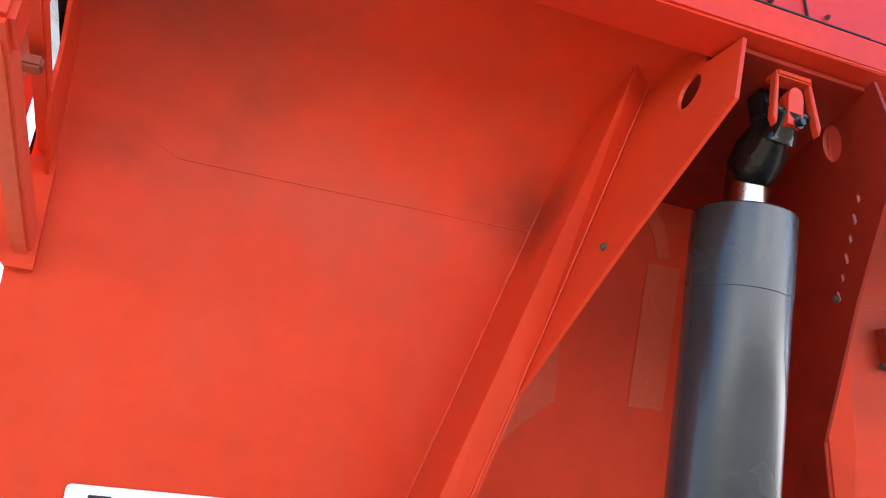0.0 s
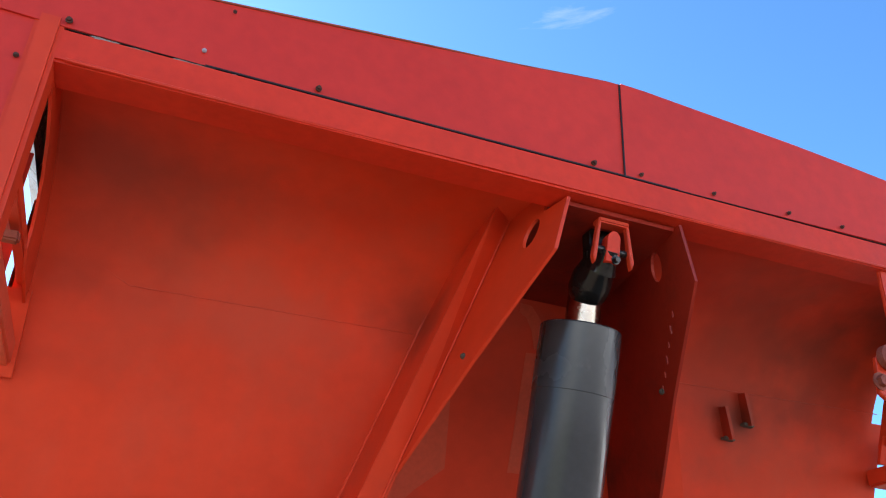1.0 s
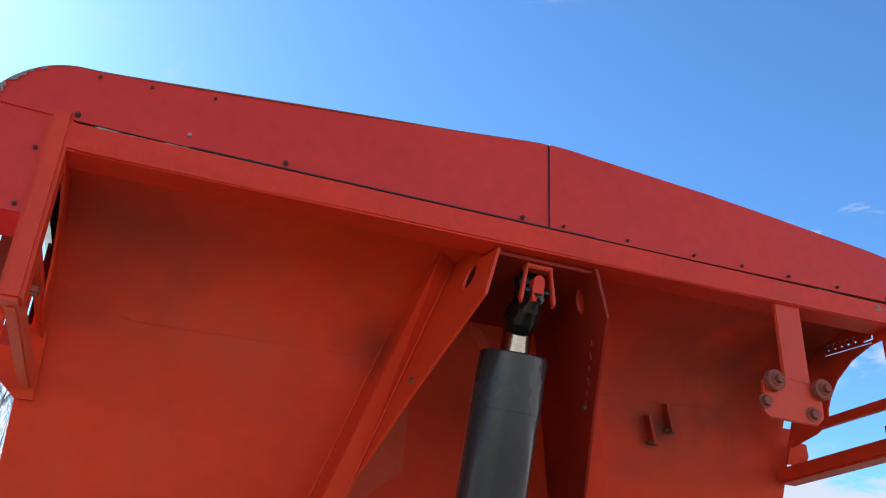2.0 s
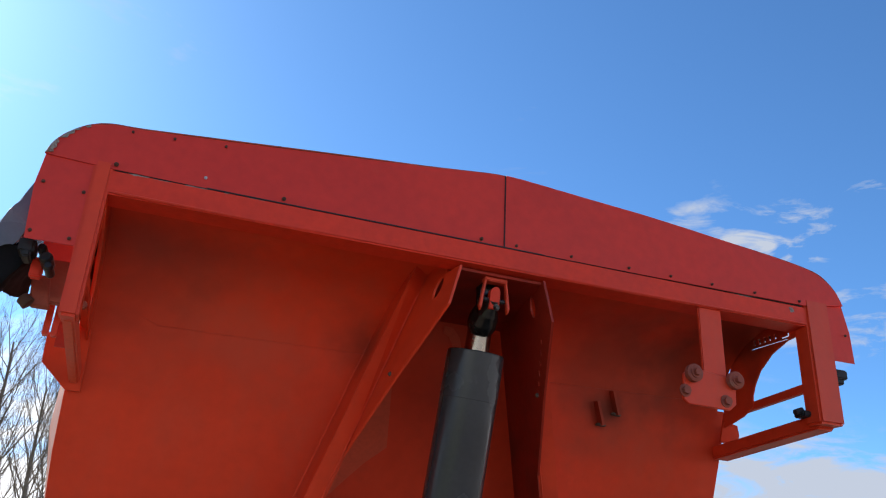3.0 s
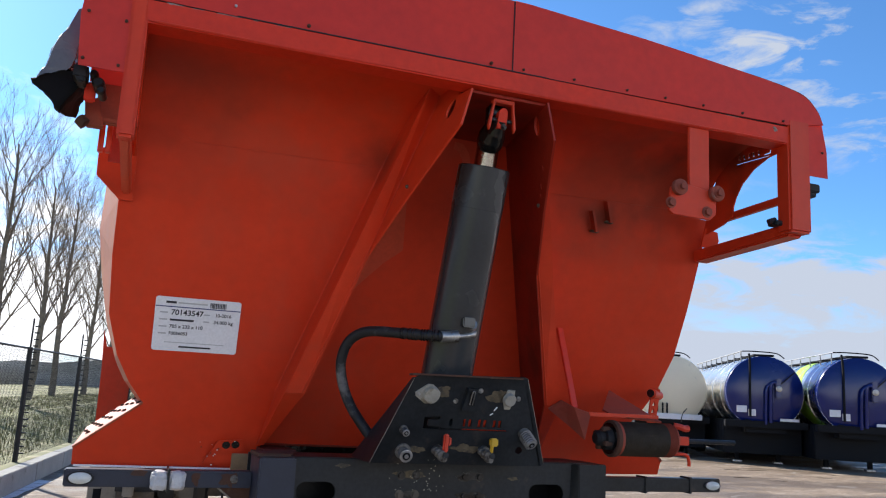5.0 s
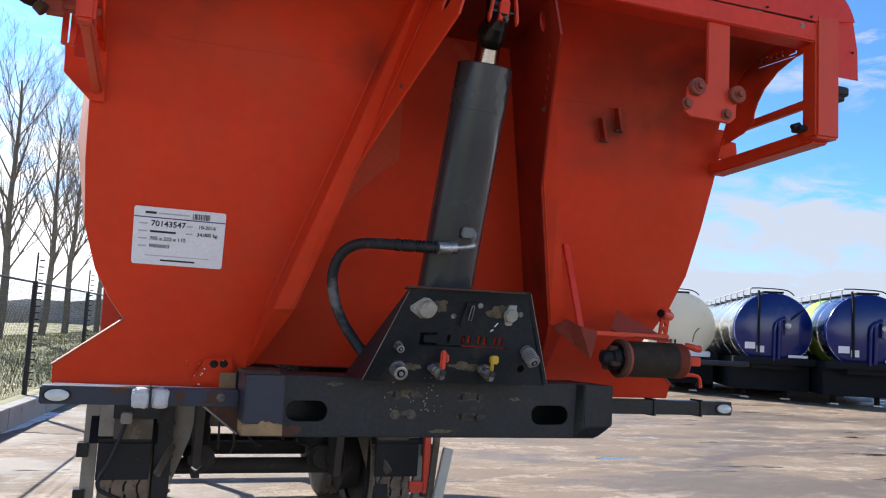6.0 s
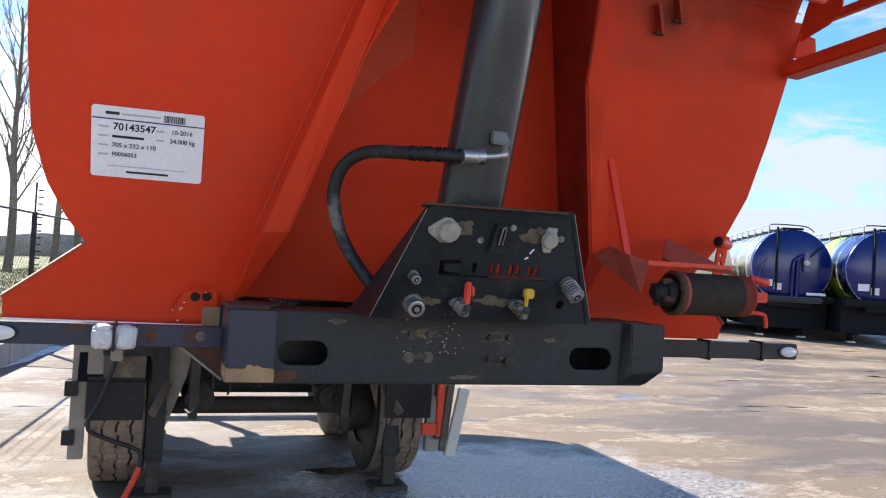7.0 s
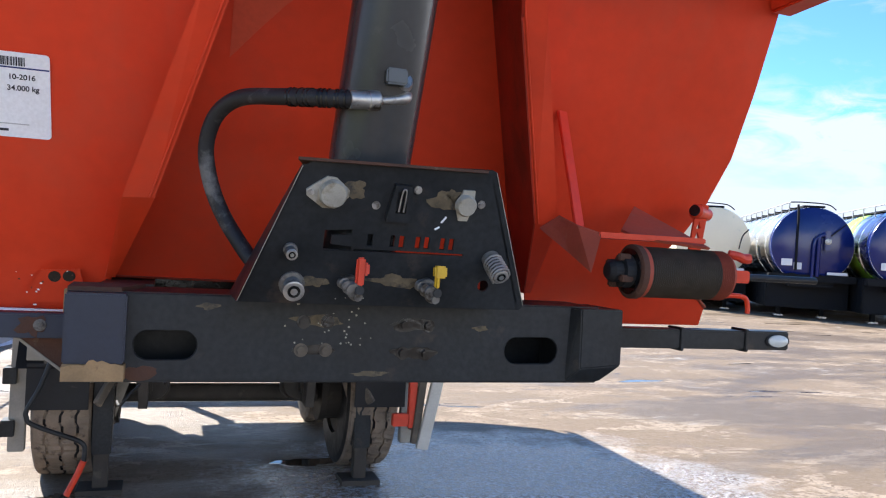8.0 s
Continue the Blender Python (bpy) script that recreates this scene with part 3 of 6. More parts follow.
def build_body():
    half = [(1.190, 2.405), (1.194, 2.20), (1.194, 2.02), (1.183, 1.82), (1.142, 1.68), (1.092, 1.588), (1.036, 1.515)]
    front = None
    for k in (-1, 1):
        leaf = [(k * x, z) for x, z in half + [(1.252, 1.350), (1.252, 1.286), (0.62, 1.282), (0.592, 1.37), (0.527, 1.585), (0.270, 2.405)]]
        leaf_ob = part("front_wall", slab(leaf, (0, 0.006, 0.0), lambda x, z: (x, wy(z), z)), RED, trailer, "raked orange-red steel front wall, paint faded in patches")
        front = front or leaf_ob
    bm = slab([(-0.234, 2.612), (0.234, 2.612), (0.616, 1.37), (-0.616, 1.37)], (0, 0.006, 0), lambda x, z: (x, wy(z) + NICHE, z))
    part("niche_back", bm, RED, trailer, "recessed red back plate of the cylinder niche")
    roll = [((1 - t) ** 2 * 0.466 + 2 * t * (1 - t) * 0.364 + t * t * 0.060, 2.405 + (2.660 - 2.405) * t * (2 - t)) for t in [k / 16 for k in range(17)]]
    for k, far in ((-1, 1.178), (1, 1.150)):
        rings = []
        for near in (True, False):
            skin = [(k * (cheek_x(y, z) + 0.005 if near else far), y, z) for y, z in roll]
            rings.append(skin + [(x, y + 0.008, z + 0.006) for x, y, z in skin[::-1]])
        part("rolled_top", quads(bmesh.new(), rings), RED, trailer, "rolled upper edge of the front wall", smooth=True)
    part("weld_seam", tube([(-1.168, 0.430, 2.497), (-1.07, 0.446, 2.455), (-0.968, 0.463, 2.411)], 0.0012, 6), RED, front)
    # the splayed skirt below the shell
    for s in (-1, 1):
        part("skirt_edge", beam(on_wall(s * 1.036, 1.518, 0.0), on_wall(s * 1.254, 1.351, 0.0), 0.014, 0.006, 0.001, up=(0, -0.4, 1)), PINK, trailer, "sun-bleached top edge of the skirt")
        a, b = on_wall(s * 1.036, 1.518, 0.0), on_wall(s * 1.254, 1.351, 0.0)
        deck = quads(bmesh.new(), [[(q[0], q[1] + dy, q[2] + dz) for dy, dz in ((0.0, 0.0), (1.25, 0.0), (1.25, -0.008), (0.0, -0.008))] for q in (a, b)])
        dk = part("skirt_deck", deck, PINK, trailer, "sun-bleached sloping top plate of the skirt")
        for k in range(18):
            f, g = ((k * 0.618) % 1.0) * 0.9 + 0.05, 0.08 + 0.062 * k
            q = Vector(a).lerp(Vector(b), f) + Vector((0, g, 0.001))
            part("deck_bolt", hexbolt(q, (0.35 * s, 0, 1), 0.008, 0.005), DARKRUST, dk)
    rib = part("side_rib", slab([(-1.323, 1.0), (-1.05, 1.0), (-1.05, 1.9), (-1.30, 1.9), (-1.345, 2.06), (-1.327, 1.69)], (0, 0.06, 0), lambda x, z: (x, 6.5, z), bevel=0.005), RED, trailer, "red upright rib near the body's rear")
    part("rib_seam", box(-1.322, -1.06, 6.496, 6.50, 1.405, 1.415, 0.0), RED, rib)
    # added black plate that stands in for the shade behind the beam
    part("hollow_shade", box(-0.61, 0.61, 1.02, 1.04, 1.235, 1.375, 0.0), GREASEDARK, trailer, "black plate painting the shade in the hollow behind the beam")
    part("skirt_lip", beam(on_wall(-1.245, 1.286, 0.006), on_wall(-0.62, 1.281, 0.006), 0.012, 0.007, 0.001), STICKER, trailer, "bare white lower lip of the skirt")
    # weld seam across the wall, with the cut corner at one end
    for pts in ([(-0.968, 2.411), (-0.88, 2.412), (-0.66, 2.414), (-0.28, 2.418)], [(0.28, 2.416), (0.75, 2.424), (1.165, 2.432)]):
        part("weld_seam", tube([on_wall(x, z, 0.001) for x, z in pts], 0.0012, 6), RED, front)
    # shell behind the wall: widens, then runs back to a door that leans outwards
    def rear(z):
        return 7.0 + 0.85 * (z - 1.37)
    def ring(y, grow):
        r = []
        for x, z in half + [(0.75, 1.375), (0.0, 1.37)] + [(-x, z) for x, z in ([(0.75, 1.375)] + half[::-1])]:
            flare = 0.0 if not y else 0.012 + 0.065 * max(0.0, min(1.0, (z - 1.78) / 0.42))     # the flanks swell behind the front wall
            r.append((x * grow + math.copysign(flare, x) * (abs(x) > 0.8), (y if y < 7 else rear(z)) if y else wy(z) + 0.006, z))
        return r
    shell = bmesh.new()
    rows = [ring(0, 1.0), ring(1.25, 1.0), ring(3.2, 1.004), ring(8.2, 1.004)]
    quads(shell, rows, close=False)
    part("shell", shell, FLANK, trailer, "half-pipe steel tipper body, sun-bleached red sides")
    part("rear_door", slab([(x, z) for x, _, z in ring(8.2, 1.004)], (0, 0.03, 0), lambda x, z: (x, rear(z) + 0.01, z)), RED, trailer)
    part("side_panel", quads(bmesh.new(), [[(k * 1.222, y if y < 7 else rear(z), z) for k, z in ((-1, 2.40), (-1, 2.66), (1, 2.66), (1, 2.40))] for y in (0.62, 8.2)], close=False), RED, trailer)


build_body()


def build_head_rail():
    """The rail under the fascia, its soffit, the fascia sheets and the frames at both ends."""
    before = standing()
    rail = part("head_rail", box(-1.165, 1.165, -0.004, 0.085, 2.611, 2.683, 0.005), PATCHED, trailer, "red box rail with chipped grey primer along its top edge")
    part("weld_bead", tube([(-1.14, -0.004, 2.617), (0, -0.006, 2.616), (1.14, -0.004, 2.617)], 0.004, 6), PATCHED, rail)
    rng = random.Random(21)
    for x, z, w, h in ((-1.09, 2.679, 0.030, 0.0030), (-1.03, 2.678, 0.022, 0.0025), (-0.93, 2.679, 0.040, 0.0030), (-0.86, 2.677, 0.020, 0.0045), (-0.78, 2.678, 0.050, 0.0035), (-0.70, 2.674, 0.016, 0.007), (-0.66, 2.679, 0.030, 0.0025), (-0.10, 2.660, 0.006, 0.012), (0.02, 2.640, 0.004, 0.018), (0.30, 2.679, 0.030, 0.0022), (0.755, 2.668, 0.026, 0.010), (0.775, 2.645, 0.010, 0.014), (0.90, 2.679, 0.03, 0.0022), (1.10, 2.66, 0.010, 0.012)):
        ring = []
        for k in range(18):
            a = 2 * math.pi * k / 18
            f = rng.uniform(0.55, 1.25)
            ring.append((x + w * f * math.cos(a), min(z + h * f * math.sin(a), 2.6828)))
        part("primer_chip", slab(ring, (0, 0.0006, 0), lambda u, v: (u, -0.0048, v)), PRIMER, rail, "grey primer where paint has chipped")
    top = [(-1.328, 2.690), (-1.318, 2.722), (-1.300, 2.750), (-1.272, 2.778), (-1.235, 2.802), (-1.186, 2.817), (-1.10, 2.823), (-0.86, 2.849), (-0.55, 2.883), (-0.25, 2.914), (-0.06, 2.935), (0.004, 2.938)]
    topr = [(-0.002, 2.938), (0.06, 2.936), (0.30, 2.918), (0.50, 2.905), (0.684, 2.889), (0.88, 2.870), (1.06, 2.852), (1.18, 2.835), (1.245, 2.818), (1.285, 2.790), (1.315, 2.755), (1.332, 2.712)]
    def wavy(x, z):
        return (x, -0.006 - 0.004 * math.sin(3.1 * x + 0.6) * min(1, max(0, (z - 2.69) / 0.1)), z)
    left = part("fascia_sheet", slab(top + [(0.004, 2.683), (-0.5, 2.685), (-0.8, 2.682), (-1.15, 2.684)], (0, 0.004, 0), lambda x, z: wavy(x, z)), CRIMSON, trailer, "faded crimson sheet fascia, bolted along its edges")
    right = part("fascia_sheet", slab([(x, z) for x, z in topr] + [(1.15, 2.685), (0.5, 2.683), (-0.002, 2.684)], (0, 0.004, 0), lambda x, z: (x, wavy(x, z)[1] - 0.0045, z)), CRIMSON, trailer, "faded crimson sheet fascia, bolted along its edges")
    part("seam_gap", box(-0.0055, -0.002, -0.0105, -0.008, 2.684, 2.937, 0.0), BLACK, right, "dark open seam between the sheets")
    # black strip painted in for the shadow line below the sheets
    shadow_gap = box(-1.15, 1.15, -0.0030, 0.002, 2.682, 2.6855, 0.0)
    part("gap_line", shadow_gap, BLACK, trailer, "black strip drawing the dark gap under the fascia")
    part("edge_lip", tube([(x, -0.004, z + 0.001) for x, z in top], 0.0025, 8), ASH, left, "dark worn upper lip")
    part("edge_lip", tube([(x, -0.004, z + 0.001) for x, z in topr], 0.0025, 8), ASH, right, "dark worn upper lip")
    # bare metal where the corner has been scraped
    for pts in ([(-1.329, 2.69), (-1.318, 2.722), (-1.308, 2.738), (-1.302, 2.728), (-1.307, 2.722), (-1.305, 2.712), (-1.312, 2.706), (-1.310, 2.698)],
                [(-1.306, 2.741), (-1.288, 2.763), (-1.268, 2.781), (-1.258, 2.786), (-1.263, 2.776), (-1.273, 2.773), (-1.272, 2.764), (-1.284, 2.757), (-1.286, 2.747), (-1.296, 2.744)],
                [(-1.250, 2.792), (-1.238, 2.799), (-1.236, 2.793), (-1.245, 2.788)]):
        part("scraped_patch", slab(pts, (0, 0.001, 0), lambda x, z: (x, -0.0108, z)), PRIMER, left, "bare scraped metal on the rounded corner")
    for x in (-1.153, -0.698, -0.082):
        part("bolt", hexbolt((x, -0.009, 2.697), (0, -1, 0), 0.0042, 0.005), DARKRUST, left)
    for x in (0.035, 0.228, 0.44, 0.60, 0.764, 0.94, 1.13):
        part("bolt", hexbolt((x, -0.0135, 2.695), (0, -1, 0), 0.0032, 0.004), DARKRUST, right)
    for x, z in ((-1.13, 2.805), (-1.02, 2.812), (-0.88, 2.824)):
        part("rivet", hexbolt((x, -0.009, z), (0, -1, 0), 0.0026, 0.002), DARKRUST, left)
    part("rivet", hexbolt((-0.92, -0.009, 2.712), (0, -1, 0), 0.003, 0.003), ZINC, left)
    # hanging corner sheets
    cl = part("corner_sheet", slab([(-1.326, 2.698), (-1.335, 2.60), (-1.325, 2.449), (-1.205, 2.449), (-1.205, 2.698)], (0, 0.003, 0), lambda x, z: (x, -0.001, z)), CRIMSON, trailer)
    cr = part("corner_sheet", slab([(1.255, 2.718), (1.332, 2.714), (1.352, 2.61), (1.354, 2.502), (1.255, 2.502)], (0, 0.003, 0), lambda x, z: (x, -0.001, z)), CRIMSON, trailer)
    for x, z in ((-1.315, 2.61), (-1.215, 2.60), (-1.315, 2.47), (-1.222, 2.465)):
        part("rivet", hexbolt((x, -0.004, z), (0, -1, 0), 0.0032, 0.003), DARKRUST, cl)
    part("rivet", hexbolt((1.325, -0.005, 2.60), (0, -1, 0), 0.0032, 0.003), DARKRUST, cr)
    # end frames: post, bars back to the wall, side gusset with a curved cut
    for s in (-1, 1):
        x0, x1 = (-1.206, -1.158) if s < 0 else (1.158, 1.262)
        part("end_post", box(x0, x1, -0.012, 0.06, 2.270 if s > 0 else 2.262, 2.715 if s > 0 else 2.705, 0.008), RED, trailer, "red box-section end post")
        xa = s * 1.182 if s < 0 else 1.215
        part("lower_bar", beam((xa, 0.03, 2.285), (1.186 if s > 0 else -1.172, wy(2.215) + 0.01, 2.250 if s > 0 else 2.235), 0.030 if s < 0 else 0.075, 0.05, 0.006), TOUCHUP if s < 0 else RED, trailer, "faded bar with worn paint" if s < 0 else "")
        part("upper_bar", beam((s * 1.172, 0.05, 2.402), (s * 1.172, wy(2.39), 2.385), 0.022, 0.030, 0.003), RED, trailer)
        gus = [(0.05, 2.655), (wy(2.655), 2.655), (wy(2.33), 2.33), (0.36, 2.36), (0.305, 2.385), (0.300, 2.426), (0.282, 2.464), (0.246, 2.510), (0.178, 2.556), (0.096, 2.584), (0.05, 2.588)]
        holes = []
        if s > 0:   # cut-through lettering that cannot be shown, as plain slots
            for k in range(5):
                u, v = 0.146 + 0.027 * k, 2.626 + 0.001 * k
                holes.append([(u, v), (u + 0.011 + 0.004 * (k % 2), v), (u + 0.010, v - 0.020), (u - 0.001, v - 0.020)])
            holes.append([(0.082, 2.640), (0.122, 2.640), (0.128, 2.630), (0.094, 2.629), (0.092, 2.604), (0.122, 2.604), (0.122, 2.598), (0.082, 2.598)])
            holes.append([(0.090, 2.592), (0.279, 2.601), (0.279, 2.597), (0.090, 2.588)])
        part("side_gusset", slab(gus, (0.006 * s, 0, 0), lambda u, v, s=s: (s * 1.157, u, v), holes), RED, trailer, "red side gusset with cut-through slots" if s > 0 else "")
    # outer wing bracket of the shell on both sides
    for s in (-1, 1):
        w = [(-1.15, 2.362), (-1.232, 2.360), (-1.270, 2.341), (-1.270, 2.262), (-1.192, 2.192), (-1.15, 2.192)] if s < 0 else [(1.15, 2.36), (1.215, 2.350), (1.232, 2.315), (1.226, 2.285), (1.15, 2.285)]
        part("wing_plate", slab(w, (0, 0.01, 0), lambda x, z: (x, wy(z) - 0.02, z)), RED, trailer)
    # hanger with four rollers
    part("hanger_strap", box(0.716, 0.806, 0.006, 0.018, 2.375, 2.645, 0.003), RED, trailer, "flat red strap hanging from the rail")
    pl = part("roller_plate", slab([(0.622, 2.285), (0.640, 2.272), (0.796, 2.268), (0.822, 2.29), (0.826, 2.372), (0.668, 2.394), (0.630, 2.37)], (0, 0.012, 0), lambda x, z: (x, -0.008, z), bevel=0.002), RED, trailer, "red plate carrying rusty rollers")
    for x, z, r in ((0.658, 2.370, 0.029), (0.816, 2.366, 0.029)):
        ro = part("roller", lathe((x, -0.03, z), (x, -0.008, z), [(0, r * 0.8), (0.12, r), (0.88, r), (1, r * 0.8)], 22), DUSTYRED, pl, "dusty steel roller")
        part("roller_pin", hexbolt((x, -0.030, z), (0, -1, 0), 0.012, 0.012), DUSTYRED, ro)
    for x, z in ((0.628, 2.312), (0.782, 2.296)):
        part("plate_bolt", hexbolt((x, -0.008, z), (0, -1, 0), 0.014, 0.012), DUSTYRED, pl)
    # the front is not quite square: its far end stands 3 cm proud
    for ob in standing() - before:
        for v in ob.data.vertices:
            v.co.y -= 0.02 * max(0.0, v.co.x + 0.3)


build_head_rail()


def build_niche():
    """The two stiffeners that flank the lifting cylinder: a cheek with an oval hole, a folded flange, a tail."""
    foot, toe = 1.579, 1.374
    for s in (-1, 1):
        # the far cheek gets the darker copy: its shade is in the colour
        mat = RED if s < 0 else GRIMESHADE
        # one strip: side web on the wall, flange, ridge
        ridge = [(cheek_x(y, z) + 0.004, y, z) for y, z in ((0.2105, 2.660), (0.427, 2.075), (0.617, foot), (wy(toe) - 0.012, toe))]
        outer = [(0.222, 0.171, 2.660), (0.404, 0.412, 2.075), (0.563, 0.617, foot - 0.003), (0.606, wy(toe) - 0.010, toe)]
        web = [(x + 0.004, wy(z) + 0.004, z) for x, y, z in outer]
        bm = bmesh.new()
        quads(bm, [[(s * x, y, z) for x, y, z in ring] for ring in zip(web, outer, ridge)], close=False)
        bmesh.ops.recalc_face_normals(bm, faces=bm.faces)
        bmesh.ops.solidify(bm, geom=bm.faces[:], thickness=0.006)
        st = part("stiffener", bm, RED, trailer, "diagonal red folded stiffener on the front wall")
        part("weld_bead", tube([(s * (x + 0.007), y - 0.003, z) for x, y, z in ridge[:3]], 0.003, 6), RED, st)
        part("weld_bead", tube([(s * x, y - 0.004, z) for x, y, z in web[:3]], 0.005, 6), RED, st)
        # cheek plate, from its free front edge back to the niche's back
        outline = [(-0.004, 2.602), (0.0, 2.473), (0.214, 2.285), (0.427, 2.075), (0.617, foot), (wy(toe) - 0.012, toe), (wy(toe) + NICHE + 0.014, toe), (wy(2.602) + NICHE + 0.014, 2.602), (0.40, 2.655), (0.078, 2.655), (0.078, 2.602)]
        holes = [oval(0.106, 2.558, 0.024, 0.036, 20, turn=0.30) if s < 0 else oval(0.132, 2.563, 0.024, 0.034, 20, turn=0.30)]
        if s > 0:   # cut-through strokes that cannot be read, running down along the free edge
            for k in range(6):
                f = k / 5
                y, z = 0.120 + 0.130 * f, 2.446 - 0.135 * f
                a = 0.011 if k % 2 else 0.008
                holes.append([(y - 0.004, z + a), (y + 0.003, z + a - 0.002), (y + 0.007, z - a), (y - 0.001, z - a + 0.002)])
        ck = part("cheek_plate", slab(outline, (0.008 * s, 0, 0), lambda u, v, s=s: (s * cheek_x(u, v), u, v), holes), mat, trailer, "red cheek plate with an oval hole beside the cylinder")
        part("cheek_bolt", hexbolt((s * cheek_x(0.259, 2.307) + (-0.0 if s > 0 else -0.008), 0.259, 2.307), (-1, 0, 0), 0.005, 0.004), MUDDY, ck)
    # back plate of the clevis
    part("niche_plate", slab([(-cheek_x(0.02, 2.6), 0.02), (cheek_x(0.02, 2.6), 0.02), (cheek_x(0.52, 2.6), 0.52), (-cheek_x(0.52, 2.6), 0.52)], (0, 0, 0.010), lambda x, y: (x, y, 2.597)), GRIMESHADE, trailer)
    for sx in (-1, 1):
        lug = [(sx * 0.030, 2.597), (sx * 0.037, 2.597), (sx * 0.052, 2.505), (sx * 0.046, 2.488), (sx * 0.042, 2.502)]
        part("clevis_lug", slab([(x - 0.007, z) for x, z in lug], (0, 0.016, 0), lambda x, z: (x, 0.032 + 0.1 * (2.597 - z), z), bevel=0.002), RED, trailer, "red flared clevis lug")
    part("clevis_web", box(-0.045, 0.031, 0.030, 0.062, 2.584, 2.598, 0.003), RED, trailer)
    # added black block: paints the shadow between the lugs
    part("clevis_shade", box(-0.040, 0.026, 0.078, 0.12, 2.505, 2.594, 0.006), GREASEDARK, trailer, "black block standing in for the shadow inside the clevis")
    part("clevis_pin", rod((-0.055, 0.056, 2.530), (0.041, 0.056, 2.530), 0.008, 16, edge=0.002), GREASEDARK, trailer)


build_niche()


def build_cylinder():
    top, low = Vector((0.012, 0.174, 2.545)), Vector((-0.045, 0.410, 1.50))
    d = (low - top)
    def at(z):
        return top + d * ((z - top.z) / d.z)
    sleeve = part("cylinder_sleeve", lathe(at(2.402), at(1.42), [(0, 0.060), (0.0005, 0.089), (0.004, 0.0922), (0.150, 0.0924), (0.1512, 0.0914), (0.96, 0.0916), (1, 0.088)], 40), SLEEVE, trailer, "dark grey painted lifting cylinder", smooth=True)
    side = Vector((-0.35, -1, 0)).normalized() * 0.0905
    part("sleeve_seam", rod(at(2.22) + side, at(1.66) + side, 0.0016, 6), GREASEDARK, sleeve, "thin dark lengthwise seam")
    part("cylinder_rod", lathe(at(2.48), at(2.395), [(0, 0.040), (1, 0.040)], 32), CHROME, trailer, "bright chromed piston rod", smooth=True)
    part("rod_gland", lathe((-0.010, 0.088, 2.530), at(2.474), [(0, 0.022), (0.18, 0.036), (0.50, 0.047), (0.8, 0.047), (0.93, 0.043), (1, 0.036)], 28), GREASEDARK, trailer, "greasy black rod end", smooth=True)
    part("eye_neck", lathe((-0.007, 0.056, 2.535), (-0.009, 0.094, 2.498), [(0, 0.024), (0.5, 0.026), (1, 0.036)], 20), GREASEDARK, trailer, smooth=True)
    tab = [(-0.007 + 0.0165 * math.cos(a), 2.548 + 0.020 * math.sin(a)) for a in [math.pi * k / 10 for k in range(11)]] + [(-0.0235, 2.500), (0.0095, 2.500)]
    part("rod_eye", slab(tab, (0, 0.026, 0), lambda x, z: (x, 0.036 + 0.25 * (2.548 - z), z), bevel=0.004), PATCHED, trailer, "rod eye with red overspray")
    part("eye_nut", hexbolt((0.000, 0.048, 2.506), (0.1, -1, -0.2), 0.007, 0.008), GREASEDARK, trailer)
    # port block, elbow, hose, clamp tag
    c = at(1.845)
    blk = part("port_block", box(c.x - 0.018, c.x + 0.028, c.y - 0.118, c.y - 0.07, 1.832, 1.866, 0.004), SLEEVE, sleeve)
    for k in (-0.010, 0.018):
        part("cap_screw", rod((c.x + k, c.y - 0.117, 1.858), (c.x + k, c.y - 0.112, 1.858), 0.005, 10), GREASEDARK, blk)
    part("hose_elbow", tube([(0.001, c.y - 0.09, 1.846), (0.012, 0.275, 1.832), (0.009, 0.258, 1.814), (-0.014, 0.254, 1.806), (-0.046, 0.254, 1.801)], 0.011, 14, radii=(0.018, 0.009)), ZINC, trailer, "zinc-plated hose elbow", smooth=True)
    part("hose_ferrule", lathe((-0.044, 0.254, 1.801), (-0.112, 0.248, 1.795), [(0, 0.012), (0.08, 0.021), (0.4, 0.021), (0.42, 0.0195), (1, 0.0195)], 18), ZINC, trailer, "crimped zinc ferrule", smooth=True)
    pts = [(-0.100, 0.250, 1.797), (-0.170, 0.288, 1.799), (-0.239, 0.360, 1.805), (-0.317, 0.450, 1.808), (-0.364, 0.508, 1.775), (-0.383, 0.538, 1.707), (-0.371, 0.548, 1.629), (-0.337, 0.545, 1.547), (-0.282, 0.510, 1.461), (-0.240, 0.480, 1.41)]
    hose = part("hydraulic_hose", tube(pts, 0.0185, 16, per=10), HOSE, trailer, "thick black hydraulic hose in a loop", smooth=True)
    for k in range(11):
        f = (0.25 + k * 0.21 + 0.05 * math.sin(k * 2.3)) / 1.35
        q = Vector(pts[int(f)]).lerp(Vector(pts[int(f) + 1]), f % 1.0)
        d = (Vector(pts[int(f) + 1]) - Vector(pts[int(f)])).normalized()
        part("guard_ring", lathe(q, q + d * 0.006, [(0, 0.0185), (0.2, 0.0208), (0.8, 0.0208), (1, 0.0185)], 16), GREASEDARK, hose)
    tg = at(1.85)
    part("clamp_tag", slab([(0, 0), (0.030, 0.004), (0.030, 0.05), (0.0, 0.055)], (0.004, 0, 0), lambda u, v: (tg.x - 0.083, tg.y - 0.045 - u, 1.825 + v)), ZINC, sleeve, "small bent metal tag")


build_cylinder()


def pl(x, z, proud=0.0):
    """A place on the raked coupling plate, whose middle stands off the trailer's."""
    x, z = 0.026 + 1.02 * x, 1.361 + 1.03 * (z - 1.361)
    return Vector((x, 0.340 + 0.35 * (1.361 - z) - proud * 0.944, z - proud * 0.330))


